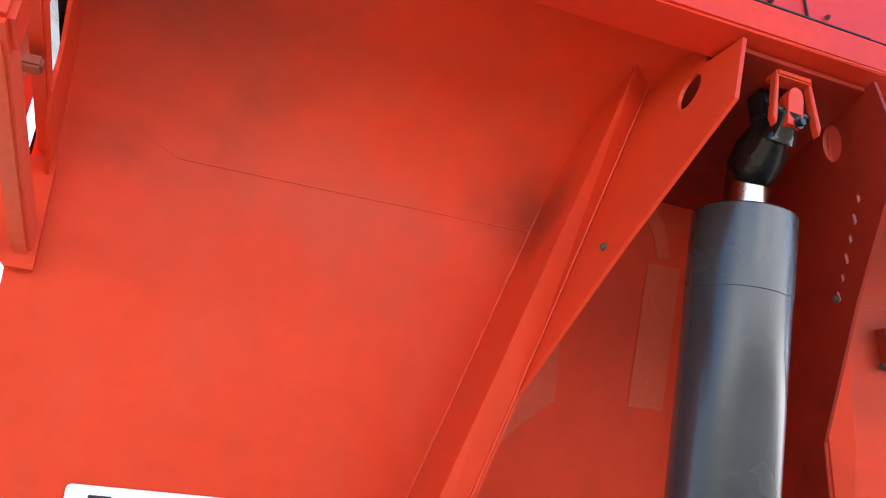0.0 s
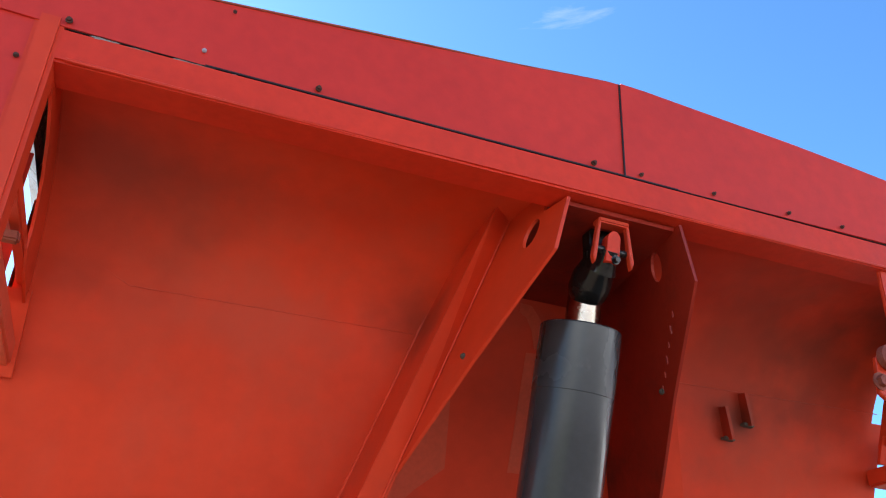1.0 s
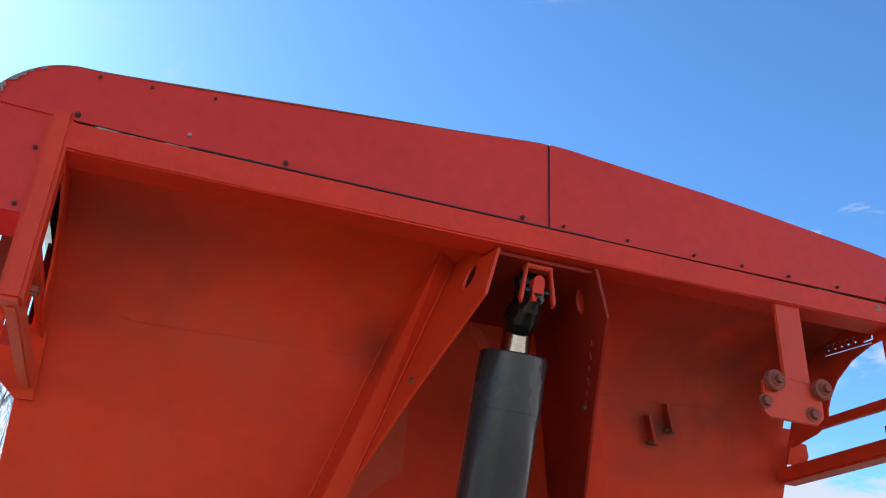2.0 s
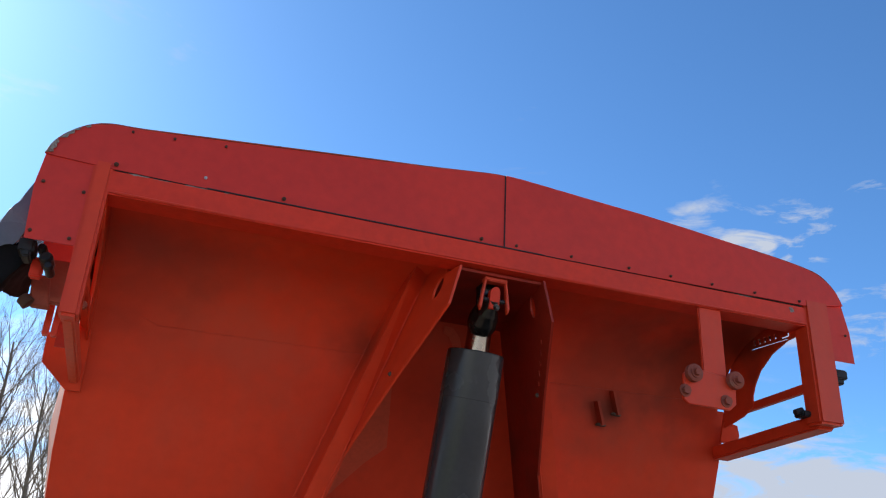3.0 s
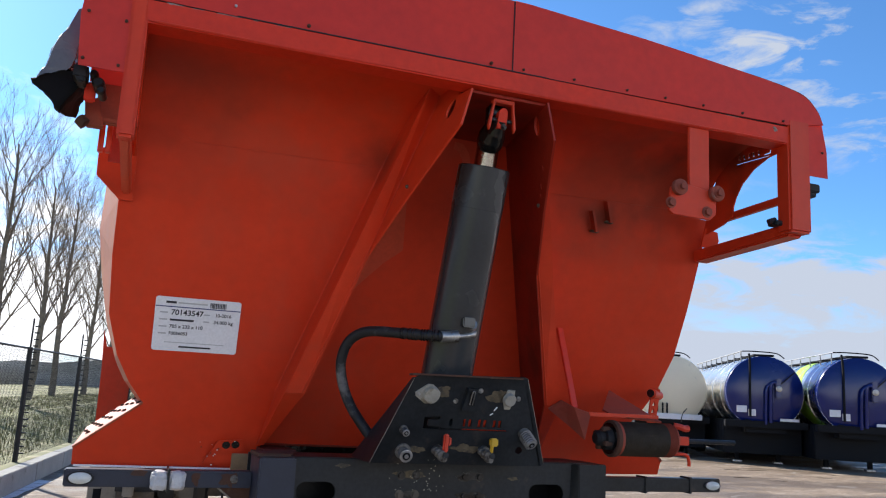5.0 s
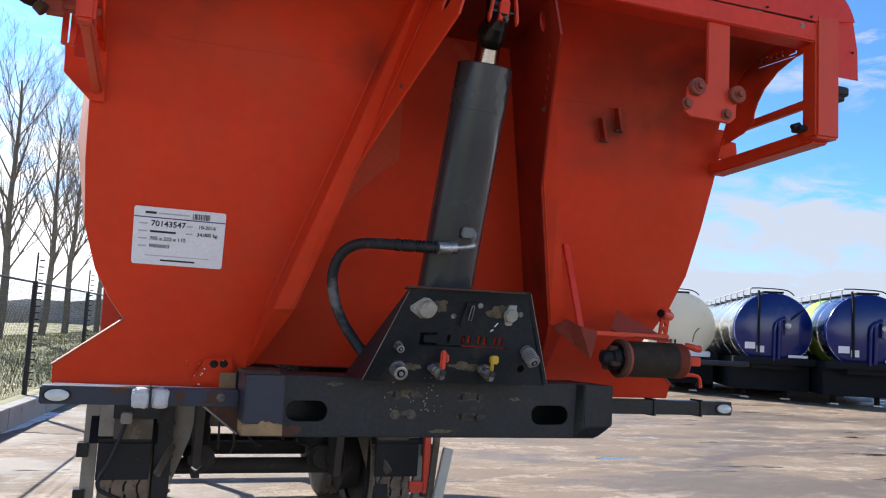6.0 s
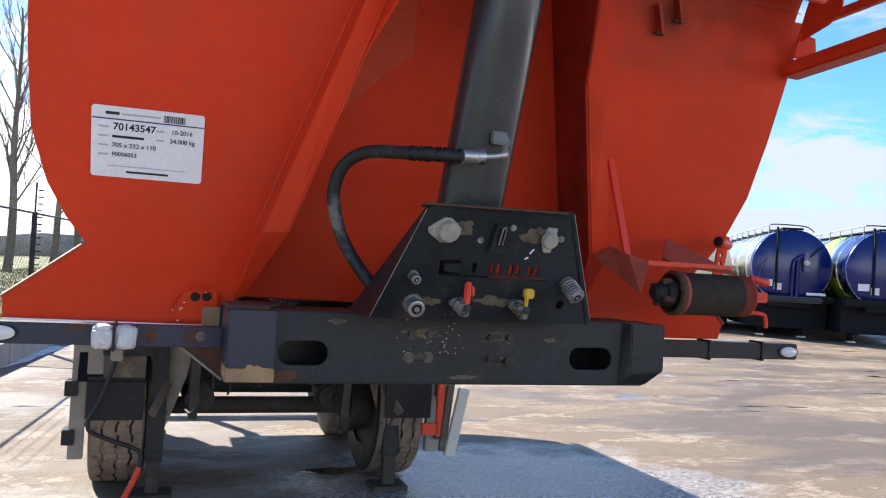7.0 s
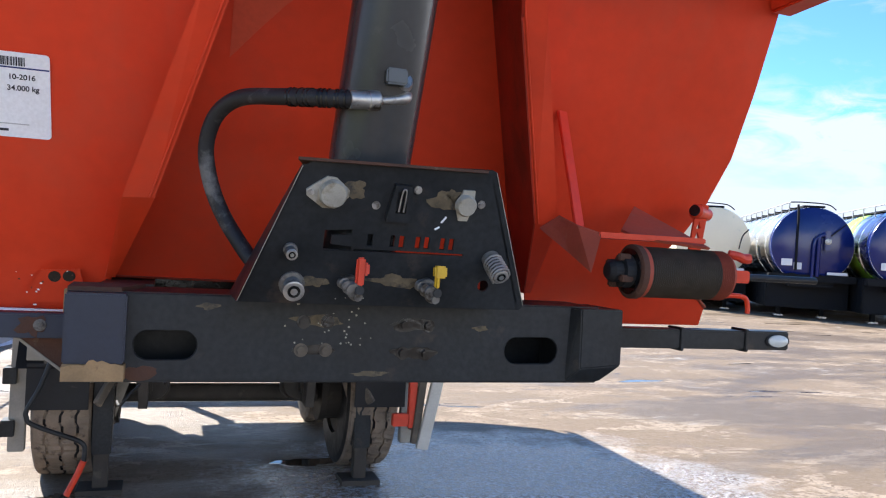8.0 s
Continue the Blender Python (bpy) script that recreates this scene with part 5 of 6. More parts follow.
def build_rope_drum():
    """The hand-cranked cable drum beside the coupling plate, on its brackets."""
    y, z = 0.44, 1.465
    before = standing()
    d = part("rope_drum", lathe((0.695, y, z), (0.968, y, z), [(0, 0.050), (0.002, 0.068), (0.05, 0.068), (0.052, 0.060), (0.72, 0.060), (0.722, 0.0615), (0.995, 0.0615), (1, 0.05)], 36), ASH, trailer, "red cable drum wound with oily wire rope", smooth=True)
    dark, bare = bmesh.new(), bmesh.new()
    for k in range(46):
        x = 0.705 + k * 0.0056
        red = k > 38
        lathe((x - 0.0027, y, z), (x + 0.0027, y, z), [(0, 0.061), (0.25, 0.0655), (0.5, 0.067), (0.75, 0.0655), (1, 0.061)], 28, bare if red else dark)
    part("wire_rope", dark, ROPE, d, "tight coils of dark greasy wire rope", smooth=True)
    part("drum_groove", bare, DUSTYRED, d, "bare red groove of the drum", smooth=True)
    part("drum_flange", lathe((0.676, y, z), (0.700, y, z), [(0, 0.064), (0.15, 0.071), (0.85, 0.071), (1, 0.06)], 32), DARKRUST, d, "dark rusty drum flange")
    # flat black disc: grease and the recess's shade in one colour
    part("flange_recess", rod((0.677, y, z), (0.674, y, z), 0.060, 28), GREASEDARK, d, "black disc for the greasy, shaded hollow in the drum's end")
    part("ratchet_hub", lathe((0.612, y, z), (0.674, y, z), [(0, 0.020), (0.2, 0.030), (0.55, 0.030), (0.6, 0.042), (1, 0.044)], 22), RUBBER, d, "greasy dark ratchet hub")
    for k in range(4):
        a = k * 1.57 + 0.5
        part("ratchet_tooth", box(0.630, 0.668, y - 0.008 + 0.040 * math.cos(a), y + 0.010 + 0.040 * math.cos(a), z - 0.008 + 0.040 * math.sin(a), z + 0.010 + 0.040 * math.sin(a), 0.004), DARKRUST, d)
    part("drum_shaft", rod((0.968, y, z), (1.30, y + 0.02, z - 0.002), 0.010, 14), BLACK, trailer, "dark steel shaft")
    part("shaft_socket", box(0.985, 1.045, y - 0.017, y + 0.017, z - 0.017, z + 0.017, 0.003), RED, trailer)
    part("grease_lever", tube([(0.975, y - 0.01, z + 0.06), (1.0, y - 0.02, z + 0.055), (1.015, y - 0.02, z + 0.05), (1.035, y - 0.02, z + 0.05)], 0.012, 10, radii=(0.012, 0.014)), VALVERED, trailer, "red release lever")
    part("crank_stub", tube([(0.97, y, z - 0.055), (1.01, y, z - 0.052), (1.045, y, z - 0.058), (1.055, y, z - 0.082), (1.055, y, z - 0.10)], 0.007, 10), RED, trailer, "small bent red crank")
    part("loose_wire", tube([(1.0, y - 0.02, z + 0.075), (1.01, y - 0.02, z + 0.11), (1.03, y - 0.02, z + 0.13)], 0.002, 6), GREASEDARK, trailer)
    shifted(before, (0.010, 0, 0))
    # brackets
    part("bracket_bar", box(0.585, 0.905, y - 0.02, y + 0.06, z + 0.082, z + 0.097, 0.003), RED, trailer, "red bracket bar over the drum")
    part("bracket_strap", beam((0.571, 0.650, 1.900), (0.590, 0.545, 1.575), 0.034, 0.010, 0.002, up=(0.3, -1, -0.35)), PATCHED, trailer, "flat red strap bracing the drum")
    bm = bmesh.new()
    c1, c2, c3, c5, c6, c7 = (0.532, 0.55, 1.600), (0.548, 0.47, 1.574), (0.590, 0.42, 1.556), (0.566, 0.42, 1.456), (0.541, 0.50, 1.504), (0.500, 0.60, 1.566)
    for f in ([c7, c1, c2, c6], [c6, c2, c3, c5]):
        joined(bm, quads(bmesh.new(), [f, [(a + 0.004, b + 0.008, c + 0.004) for a, b, c in f]]))
    part("drum_cheek", bm, ASH, trailer, "dull red folded gusset at the drum's end")
    bm = bmesh.new()
    f = [(0.875, 0.74, 1.657), (0.90, 0.395, 1.538), (0.70, 0.43, 1.555), (0.688, 0.49, 1.576)]
    quads(bm, [f, [(a, b + 0.006, c - 0.006) for a, b, c in f]])
    part("gusset_plate", bm, ASH, trailer, "dull red triangular gusset over the drum")
    st = part("pipe_stub", lathe((1.105, 0.70, 1.645), (1.030, 0.655, 1.652), [(0, 0.020), (0.85, 0.020), (0.9, 0.023), (1, 0.018)], 18), RED, trailer, "short red pipe stub", smooth=True)
    part("stub_bore", rod((1.031, 0.6556, 1.652), (1.0285, 0.6541, 1.6522), 0.017, 14), GREASEDARK, st)
    hole_plate = slab([(1.045, 1.50), (1.085, 1.50), (1.088, 1.67), (1.065, 1.675), (1.045, 1.64)], (0, 0.008, 0), lambda x, zz: (x, 0.70 - (zz - 1.5) * 0.2, zz),
                      [[(1.056, 1.570), (1.072, 1.570), (1.064, 1.592)], [(1.056, 1.600), (1.072, 1.600), (1.064, 1.622)]])
    part("lattice_plate", hole_plate, RED, trailer, "red plate with cut-outs")
    # twin lifting hooks on the wall
    for x, zt in ((0.598, 2.376), (0.656, 2.418)):
        bm = bmesh.new()
        a, b2 = Vector(on_wall(x, zt, 0.0)), Vector(on_wall(x + 0.034, zt - 0.080, 0.0))
        w = Vector((0.0, -0.035, -0.006))
        quads(bm, [[a, b2, b2 + w, a + w * 0.8], [q + Vector((0.010, 0, 0.002)) for q in (a, b2, b2 + w, a + w * 0.8)]])
        lg = part("hook_plate", bm, RED, trailer, "thin red hook plate welded on the wall")
        part("hook_foot", beam(b2 - Vector((0.014, 0.012, -0.002)), b2 + Vector((0.022, -0.012, -0.001)), 0.02, 0.008, 0.002), MUDDY, lg)
    part("scraped_mark", beam(on_wall(0.617, 2.543, 0.002), on_wall(0.681, 2.541, 0.002), 0.006, 0.003, 0.001, up=(0, -1, 0)), MUDDY, trailer, "short dark scrape in the paint")
    # lighter touched-up paint behind the cylinder
    def repaint(pts, label):
        part("paint_patch", slab(pts, (0, 0.001, 0), lambda x, zz: (x, wy(zz) + NICHE - 0.0025, zz)), TOUCHUP, trailer, label)
    repaint([(0.045, 2.465), (0.130, 2.467), (0.140, 2.170), (0.049, 2.168)], "patch of lighter touched-up paint")
    repaint([(0.006, 2.584), (0.039, 2.582), (0.072, 2.552), (0.098, 2.486), (0.067, 2.476), (0.050, 2.522), (0.029, 2.551), (0.006, 2.560)], "curved lighter paint mark")
    repaint([(-0.33, 1.96), (-0.266, 2.031), (-0.20, 2.10), (-0.128, 2.158), (-0.150, 2.36), (-0.33, 2.36)], "patch of lighter touched-up paint")


build_rope_drum()


def build_tarp():
    """Rolled side tarpaulin that bulges past one edge, latch gear below the corner sheet, dark end caps on the other side."""
    tarp = root("tarpaulin", (0, 4.0, 2.66), "black tarpaulin over the trailer, bundled at one front corner", "tarpaulin")
    upper = [(-1.318, 2.66), (-1.352, 2.665), (-1.368, 2.61), (-1.392, 2.545), (-1.418, 2.475), (-1.432, 2.436), (-1.408, 2.452), (-1.380, 2.456), (-1.352, 2.475), (-1.345, 2.53), (-1.330, 2.60)]
    lower = [(-1.432, 2.440), (-1.408, 2.452), (-1.378, 2.458), (-1.350, 2.462), (-1.322, 2.455), (-1.318, 2.428), (-1.345, 2.392), (-1.372, 2.345), (-1.384, 2.352), (-1.412, 2.388), (-1.446, 2.418), (-1.448, 2.428)]
    for prof, mat, word in ((upper, TARPSHEEN, "shiny black tarpaulin bundled at the corner"), (lower, TARPDULL, "dull black folded tarpaulin pouch")):
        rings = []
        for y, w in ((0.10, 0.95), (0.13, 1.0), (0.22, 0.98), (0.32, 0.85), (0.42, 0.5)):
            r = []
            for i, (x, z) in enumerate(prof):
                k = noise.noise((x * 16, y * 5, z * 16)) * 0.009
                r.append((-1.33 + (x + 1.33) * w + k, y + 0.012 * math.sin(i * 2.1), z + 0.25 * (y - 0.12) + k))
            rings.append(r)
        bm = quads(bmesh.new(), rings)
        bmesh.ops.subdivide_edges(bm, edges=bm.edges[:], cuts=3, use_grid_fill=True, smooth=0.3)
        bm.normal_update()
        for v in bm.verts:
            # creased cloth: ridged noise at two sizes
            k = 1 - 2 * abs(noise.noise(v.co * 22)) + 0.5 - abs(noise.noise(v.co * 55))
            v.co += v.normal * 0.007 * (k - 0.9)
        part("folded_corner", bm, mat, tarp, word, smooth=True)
    top = [(-1.235, 2.655), (-1.235, 2.76), (-1.1, 2.80), (-0.55, 2.85), (0, 2.90), (0.6, 2.845), (1.15, 2.785), (1.235, 2.73), (1.235, 2.655)]
    part("roof_sheet", quads(bmesh.new(), [[(x, y, z) for x, z in top] + [(x * 0.98, y, z - 0.02) for x, z in top[::-1]] for y in (0.02, 3.6, 8.2)]), TARPSHEEN, tarp, "black tarpaulin roof")
    # latch gear
    bm = box(-1.338, -1.299, 0.03, 0.10, 2.424, 2.466, 0.006)
    box(-1.327, -1.304, 0.026, 0.09, 2.41, 2.43, 0.005, bm)
    la = part("latch_box", bm, RUBBER, trailer, "black tarpaulin latch")
    for x, z, r in ((-1.272, 2.428, 0.017), (-1.286, 2.452, 0.012), (-1.262, 2.405, 0.012)):
        part("latch_link", lathe((x, 0.05, z), (x + 0.006, 0.11, z - 0.008), [(0, r * 0.7), (0.15, r), (0.85, r), (1, r * 0.7)], 14), BLACK, la)
    part("latch_block", box(-1.308, -1.278, 0.10, 0.13, 2.385, 2.440, 0.004), PATCHED, trailer, "red latch block with worn paint")
    arm = slab([(-1.311, 2.420), (-1.268, 2.426), (-1.250, 2.334), (-1.296, 2.334), (-1.318, 2.352), (-1.305, 2.368)], (0, 0.03, 0), lambda x, z: (x, 0.19, z), bevel=0.005)
    part("latch_arm", arm, DUSTYRED, trailer, "red latch arm with worn paint")
    part("hook_pad", lathe((-1.322, 0.185, 2.352), (-1.298, 0.185, 2.333), [(0, 0.010), (0.1, 0.017), (0.9, 0.019), (1, 0.012)], 16), DARKRUST, trailer)
    part("latch_bar", box(-1.262, -1.160, 0.20, 0.225, 2.352, 2.372, 0.004), DUSTYRED, trailer)
    for x in (-1.258, -1.236):
        part("latch_stay", box(x - 0.008, x + 0.008, 0.30, 0.325, 2.29, 2.40, 0.002), RED, trailer)
    part("inner_sheet", slab([(-1.285, 2.40), (-1.200, 2.40), (-1.200, 2.60), (-1.285, 2.60)], (0, 0.004, 0), lambda x, z: (x, 0.32, z)), ASH, trailer)
    part("inner_sheet", slab([(-1.235, 2.28), (-1.195, 2.28), (-1.195, 2.46), (-1.235, 2.46)], (0, 0.004, 0), lambda x, z: (x, 0.38, z)), GRIMESHADE, trailer)
    part("inner_sheet", slab([(-1.305, 2.475), (-1.207, 2.475), (-1.207, 2.66), (-1.305, 2.66)], (0, 0.004, 0), lambda x, z: (x, 0.20, z)), CRIMSON, trailer)
    bm = box(1.285, 1.352, 0.0, 0.06, 2.452, 2.486, 0.005)
    box(1.30, 1.342, 0.01, 0.05, 2.435, 2.458, 0.004, bm)
    part("latch_box", bm, RUBBER, trailer, "black tarpaulin latch")
    part("frame_clip", box(1.128, 1.165, 0.0, 0.05, 2.298, 2.318, 0.004), BLACK, trailer, "small black clip")
    part("frame_clip", rod((1.108, 0.02, 2.31), (1.14, 0.02, 2.322), 0.010, 8), BLACK, trailer)


build_tarp()


# ---- running gear ----
def build_wheel(x, y, s):
    c = Vector((x, y, 0.512))
    r, w = 0.512, 0.335
    prof = [(-0.5, 0.30), (-0.5, 0.40), (-0.49, 0.455), (-0.46, 0.492), (-0.42, 0.507)]
    for g in (-0.24, 0.0, 0.24):
        prof += [(g - 0.022, r), (g - 0.014, r - 0.012), (g + 0.014, r - 0.012), (g + 0.022, r)]
    prof += [(0.42, 0.507), (0.46, 0.492), (0.49, 0.455), (0.5, 0.40), (0.5, 0.30)]
    bm = bmesh.new()
    n = 144
    rings = []
    for f, rr in prof:
        ring = []
        for i in range(n):
            a = 2 * math.pi * i / n
            notch = 0.006 if rr > 0.503 and noise.noise((i * 0.9, round(f * 4) * 3.1, y)) > 0.24 else 0.0
            zig = (0.018 if i % 6 < 3 else -0.018) if 0.2 < abs(abs(f) - 0.0) < 0.3 or abs(f) < 0.04 else 0.0
            ring.append((c.x + (f + zig) * w, c.y + (rr - notch) * math.cos(a), c.z + (rr - notch) * math.sin(a)))
        rings.append(ring)
    quads(bm, rings, caps=False)
    wheel = part("wheel", lathe(c - Vector((w * 0.44, 0, 0)), c + Vector((w * 0.44, 0, 0)), [(0, 0.29), (0.05, 0.295), (0.1, 0.27), (0.25, 0.26), (0.27, 0.05), (0.6, 0.05), (0.62, 0.26), (0.9, 0.27), (0.95, 0.295), (1, 0.29)], 40), SOOTY, trailer, "grimy steel wheel")
    tyre = part("tyre", bm, TYRE, wheel, "muddy wide truck tyre with worn blocky tread")
    tyre.data.materials.append(RUBBER)
    for f in tyre.data.polygons:       # parts of the grooves and the sidewalls take the darker rubber
        far = [math.hypot(tyre.data.vertices[i].co.y - c.y, tyre.data.vertices[i].co.z - c.z) for i in f.vertices]
        if min(far) < r - 0.008 and sum(far) / len(far) > 0.495 and abs(f.center.x - c.x) < 0.3 * w and noise.noise(f.center * 14) > 0.12:
            f.material_index = 1
        if abs(f.center.x - c.x) > 0.462 * w:
            f.material_index = 1
    part("brake_drum", lathe(c - Vector((s * 0.05, 0, 0)), c - Vector((s * 0.28, 0, 0)), [(0, 0.20), (0.8, 0.205), (0.82, 0.215), (1, 0.215)], 30), SOOTY, wheel)


def build_running_gear():
    before = standing()
    for y in (4.30, 5.62):
        for s in (-1, 1):
            build_wheel(s * 0.895, y, s)
            part("air_spring", lathe((s * 0.47, y + 0.18, 0.60), (s * 0.47, y + 0.18, 0.96), [(0, 0.09), (0.05, 0.14), (0.3, 0.15), (0.5, 0.13), (0.7, 0.15), (0.95, 0.14), (1, 0.09)], 24), RUBBER, trailer, smooth=True)
            part("brake_chamber", lathe((s * 0.42, y - 0.20, 0.56), (s * 0.42, y - 0.42, 0.60), [(0, 0.05), (0.06, 0.085), (0.45, 0.085), (0.47, 0.095), (0.54, 0.095), (0.56, 0.085), (0.94, 0.08), (1, 0.03)], 22), SOOTY, trailer, smooth=True)
            part("hanger_bracket", slab([(-0.10, 0.50), (0.06, 0.50), (0.16, 1.0), (-0.22, 1.0)], (0.05, 0, 0), lambda u, v, s=s, y=y: (s * 0.47 - 0.025, y - 0.5 + u, v)), SOOTY, trailer)
            part("trailing_arm", beam((s * 0.47, y - 0.5, 0.60), (s * 0.47, y + 0.25, 0.55), 0.09, 0.07, 0.01), SOOTY, trailer)
        part("axle_tube", lathe((-0.78, y, 0.482), (0.78, y, 0.482), [(0, 0.058), (1, 0.058)], 24), SOOTY, trailer, "grimy dark axle tube", smooth=True)
    for s in (-1, 1):
        web = beam((s * 0.46, 0.965, 1.265), (s * 0.46, 6.9, 1.12), 0.014, 0.20, 0.0)
        beam((s * 0.46, 0.965, 1.362), (s * 0.46, 6.9, 1.33), 0.12, 0.014, 0.0, bm=web)
        beam((s * 0.46, 0.965, 1.165), (s * 0.46, 6.9, 0.98), 0.12, 0.014, 0.0, bm=web)
        part("chassis_rail", web, BLACK, trailer, "black chassis side rail")
    for y, z in ((1.4, 1.2), (2.6, 1.15), (4.82, 0.538), (3.2, 1.10), (5.0, 1.05), (6.4, 1.05)):
        part("cross_member", box(-0.46, 0.46, y - 0.05, y + 0.05, z - 0.048, z + 0.048, 0.006), BLACK if y < 3 else SOOTY, trailer)
    # landing legs
    for s in (-1, 1):
        x = -0.680 if s < 0 else 0.825
        leg = part("landing_leg", box(x - 0.053, x + 0.053, 3.795, 3.905, 0.222, 1.10, 0.006), BLACK, trailer, "dark square landing leg")
        part("inner_leg", box(x - 0.040, x + 0.040, 3.81, 3.89, 0.03, 0.26, 0.004), SOOTY, leg)
        part("leg_foot", slab([(-0.12, -0.10), (0.12, -0.10), (0.12, 0.10), (-0.12, 0.10)], (0, 0, 0.03), lambda u, v, x=x: (x + u, 3.85 + v, 0.001)), SOOTY, leg)
        for k in range(6):
            part("leg_bolt", hexbolt((x + 0.053, 3.82, 0.40 + 0.11 * k), (1, 0, 0), 0.012, 0.01), MUDDY, leg)
        part("leg_brace", slab([(x - s * 0.056, 1.08), (x - s * 0.23, 1.08), (x - s * 0.17, 0.74), (x - s * 0.06, 0.42)], (0, 0.01, 0), lambda u, v: (u, 3.87, v)), DUSTGREY if s < 0 else MUDDY, trailer, "dusty triangular leg brace")
        part("leg_hanger", beam((x, 3.85, 1.08), (s * 0.46, 3.85, 1.20), 0.10, 0.16, 0.006), BLACK, trailer)
        part("leg_strut", beam((x - s * 0.06, 3.82, 0.70), (x + s * 0.03, 3.72, 0.52), 0.03, 0.05, 0.004), MUDDY, trailer)
        # guard panels ahead of the wheels
        xo = s * 1.081
        part("guard_post", box(min(xo, xo + s * 0.085), max(xo, xo + s * 0.085), 3.83, 3.89, 0.24, 1.22, 0.005), DUSTGREY, trailer, "dusty grey guard post")
        part("guard_plate", box(min(s * 0.99, s * 1.08), max(s * 0.99, s * 1.08), 3.745, 3.765, 0.76, 1.05, 0.003), DUSTGREY, trailer)
        mud = box(min(s * 0.755, s * 1.075), max(s * 0.755, s * 1.075), 3.74, 3.755, 0.488, 0.745, 0.003)
        part("mud_flap", mud, RUBBER, trailer, "black rubber wheel flap")
        part("flap_rail", box(min(s * 0.755, s * 0.99), max(s * 0.755, s * 0.99), 3.72, 3.77, 0.745, 0.875, 0.004), MUDDY, trailer)
        part("flap_hanger", box(min(s * 0.72, s * 1.0), max(s * 0.72, s * 1.0), 3.73, 3.79, 0.875, 1.10, 0.004), BLACK, trailer)
        for yc in (4.30, 5.62):
            arch = bmesh.new()
            quads(arch, [[(xx, yc - 0.60 * math.cos(a), 0.512 + 0.60 * math.sin(a)) for xx in (s * 0.72, s * 1.13)] for a in [radians(20 + 14 * k) for k in range(11)]], close=False)
            bmesh.ops.solidify(arch, geom=arch.faces[:], thickness=0.006)
            part("mudguard", arch, RUBBER, trailer, "black curved mudguard")
        # unseen box, added to keep sun off the ground below the body
        part("sun_block", box(min(s * 0.72, s * 1.06), max(s * 0.72, s * 1.06), 3.80, 6.05, 1.03, 1.34, 0.01), MUDDY, trailer, "unseen box over the wheels, added to block the sun")
        # unseen fill between the mudguards, added to stop stray sun
        for yc in (4.96,):
            part("sun_infill", box(min(s * 0.74, s * 1.12), max(s * 0.74, s * 1.12), yc - 0.12, yc + 0.12, 0.72, 1.03, 0.01), RUBBER, trailer)
        for z in (0.37, 0.66):
            part("guard_clamp", box(min(xo + s * 0.05, xo + s * 0.12), max(xo + s * 0.05, xo + s * 0.12), 3.80, 3.91, z - 0.04, z + 0.05, 0.004), BLACK, trailer)
        for z in (0.40, 0.70):
            part("side_guard_rail", box(min(xo + s * 0.085, xo + s * 0.115), max(xo + s * 0.085, xo + s * 0.115), 3.85, 3.91, z - 0.05, z + 0.01, 0.003), ALU, trailer)
    part("underride_bar", box(-1.18, 1.18, 6.92, 7.02, 0.44, 0.58, 0.01), MUDDY, trailer, "dusty rear underride bar")
    for s in (-1, 1):
        part("underride_post", box(s * 0.46 - 0.04, s * 0.46 + 0.04, 6.84, 6.92, 0.46, 1.0, 0.006), MUDDY, trailer)
    # crank of the landing gear
    cr = part("leg_crank", tube([(-0.915, 3.68, 0.90), (-0.937, 3.66, 0.806), (-0.991, 3.655, 0.636), (-1.050, 3.655, 0.510), (-1.052, 3.655, 0.470), (-1.030, 3.655, 0.435), (-0.933, 3.655, 0.392), (-0.795, 3.655, 0.340), (-0.755, 3.655, 0.300), (-0.757, 3.655, 0.225)], 0.013, 12), BLACK, trailer, "bent black landing-gear crank", smooth=True)
    part("crank_grip", tube([(-0.757, 3.655, 0.228), (-0.79, 3.655, 0.14), (-0.835, 3.655, 0.042)], 0.018, 12), VALVERED, cr, "red crank grip")
    part("crank_box", box(-0.955, -0.885, 3.64, 3.72, 0.85, 0.92, 0.008), DUSTGREY, trailer)
    # red bracket and the pale board hanging beside the far wheel
    part("red_bracket", box(1.020, 1.068, 3.46, 3.50, 0.42, 0.95, 0.005), VALVERED, trailer, "bright red hanging bracket")
    part("red_bracket_toe", box(0.925, 1.022, 3.46, 3.50, 0.43, 0.505, 0.005), VALVERED, trailer)
    part("pale_board", beam((1.180, 3.42, 0.735), (1.098, 3.42, 0.305), 0.070, 0.035, 0.004, up=(0, -1, 0)), ALU, trailer, "pale aluminium guard board hanging askew")
    part("board_arm", beam((1.125, 3.46, 1.0), (1.062, 3.46, 0.33), 0.035, 0.045, 0.004), MUDDY, trailer)
    # cables under the beam
    for pts in (((-0.45, 2.65, 1.10), (-0.449, 2.65, 0.99), (-0.444, 2.66, 0.88), (-0.43, 2.8, 0.82)), ((-0.373, 2.65, 1.10), (-0.37, 2.65, 0.96), (-0.362, 2.66, 0.86), (-0.36, 2.8, 0.80)),
                ((-0.33, 2.65, 0.97), (-0.28, 2.66, 0.90), (-0.23, 2.68, 0.86), (-0.2, 2.8, 0.84)), ((-0.46, 2.68, 0.82), (-0.50, 2.66, 0.78), (-0.54, 2.66, 0.73), (-0.56, 2.8, 0.72))):
        part("brake_line", tube(pts, 0.006, 8), RUBBER, trailer)
    shifted(before, (-0.085, -0.255, 0))


build_running_gear()


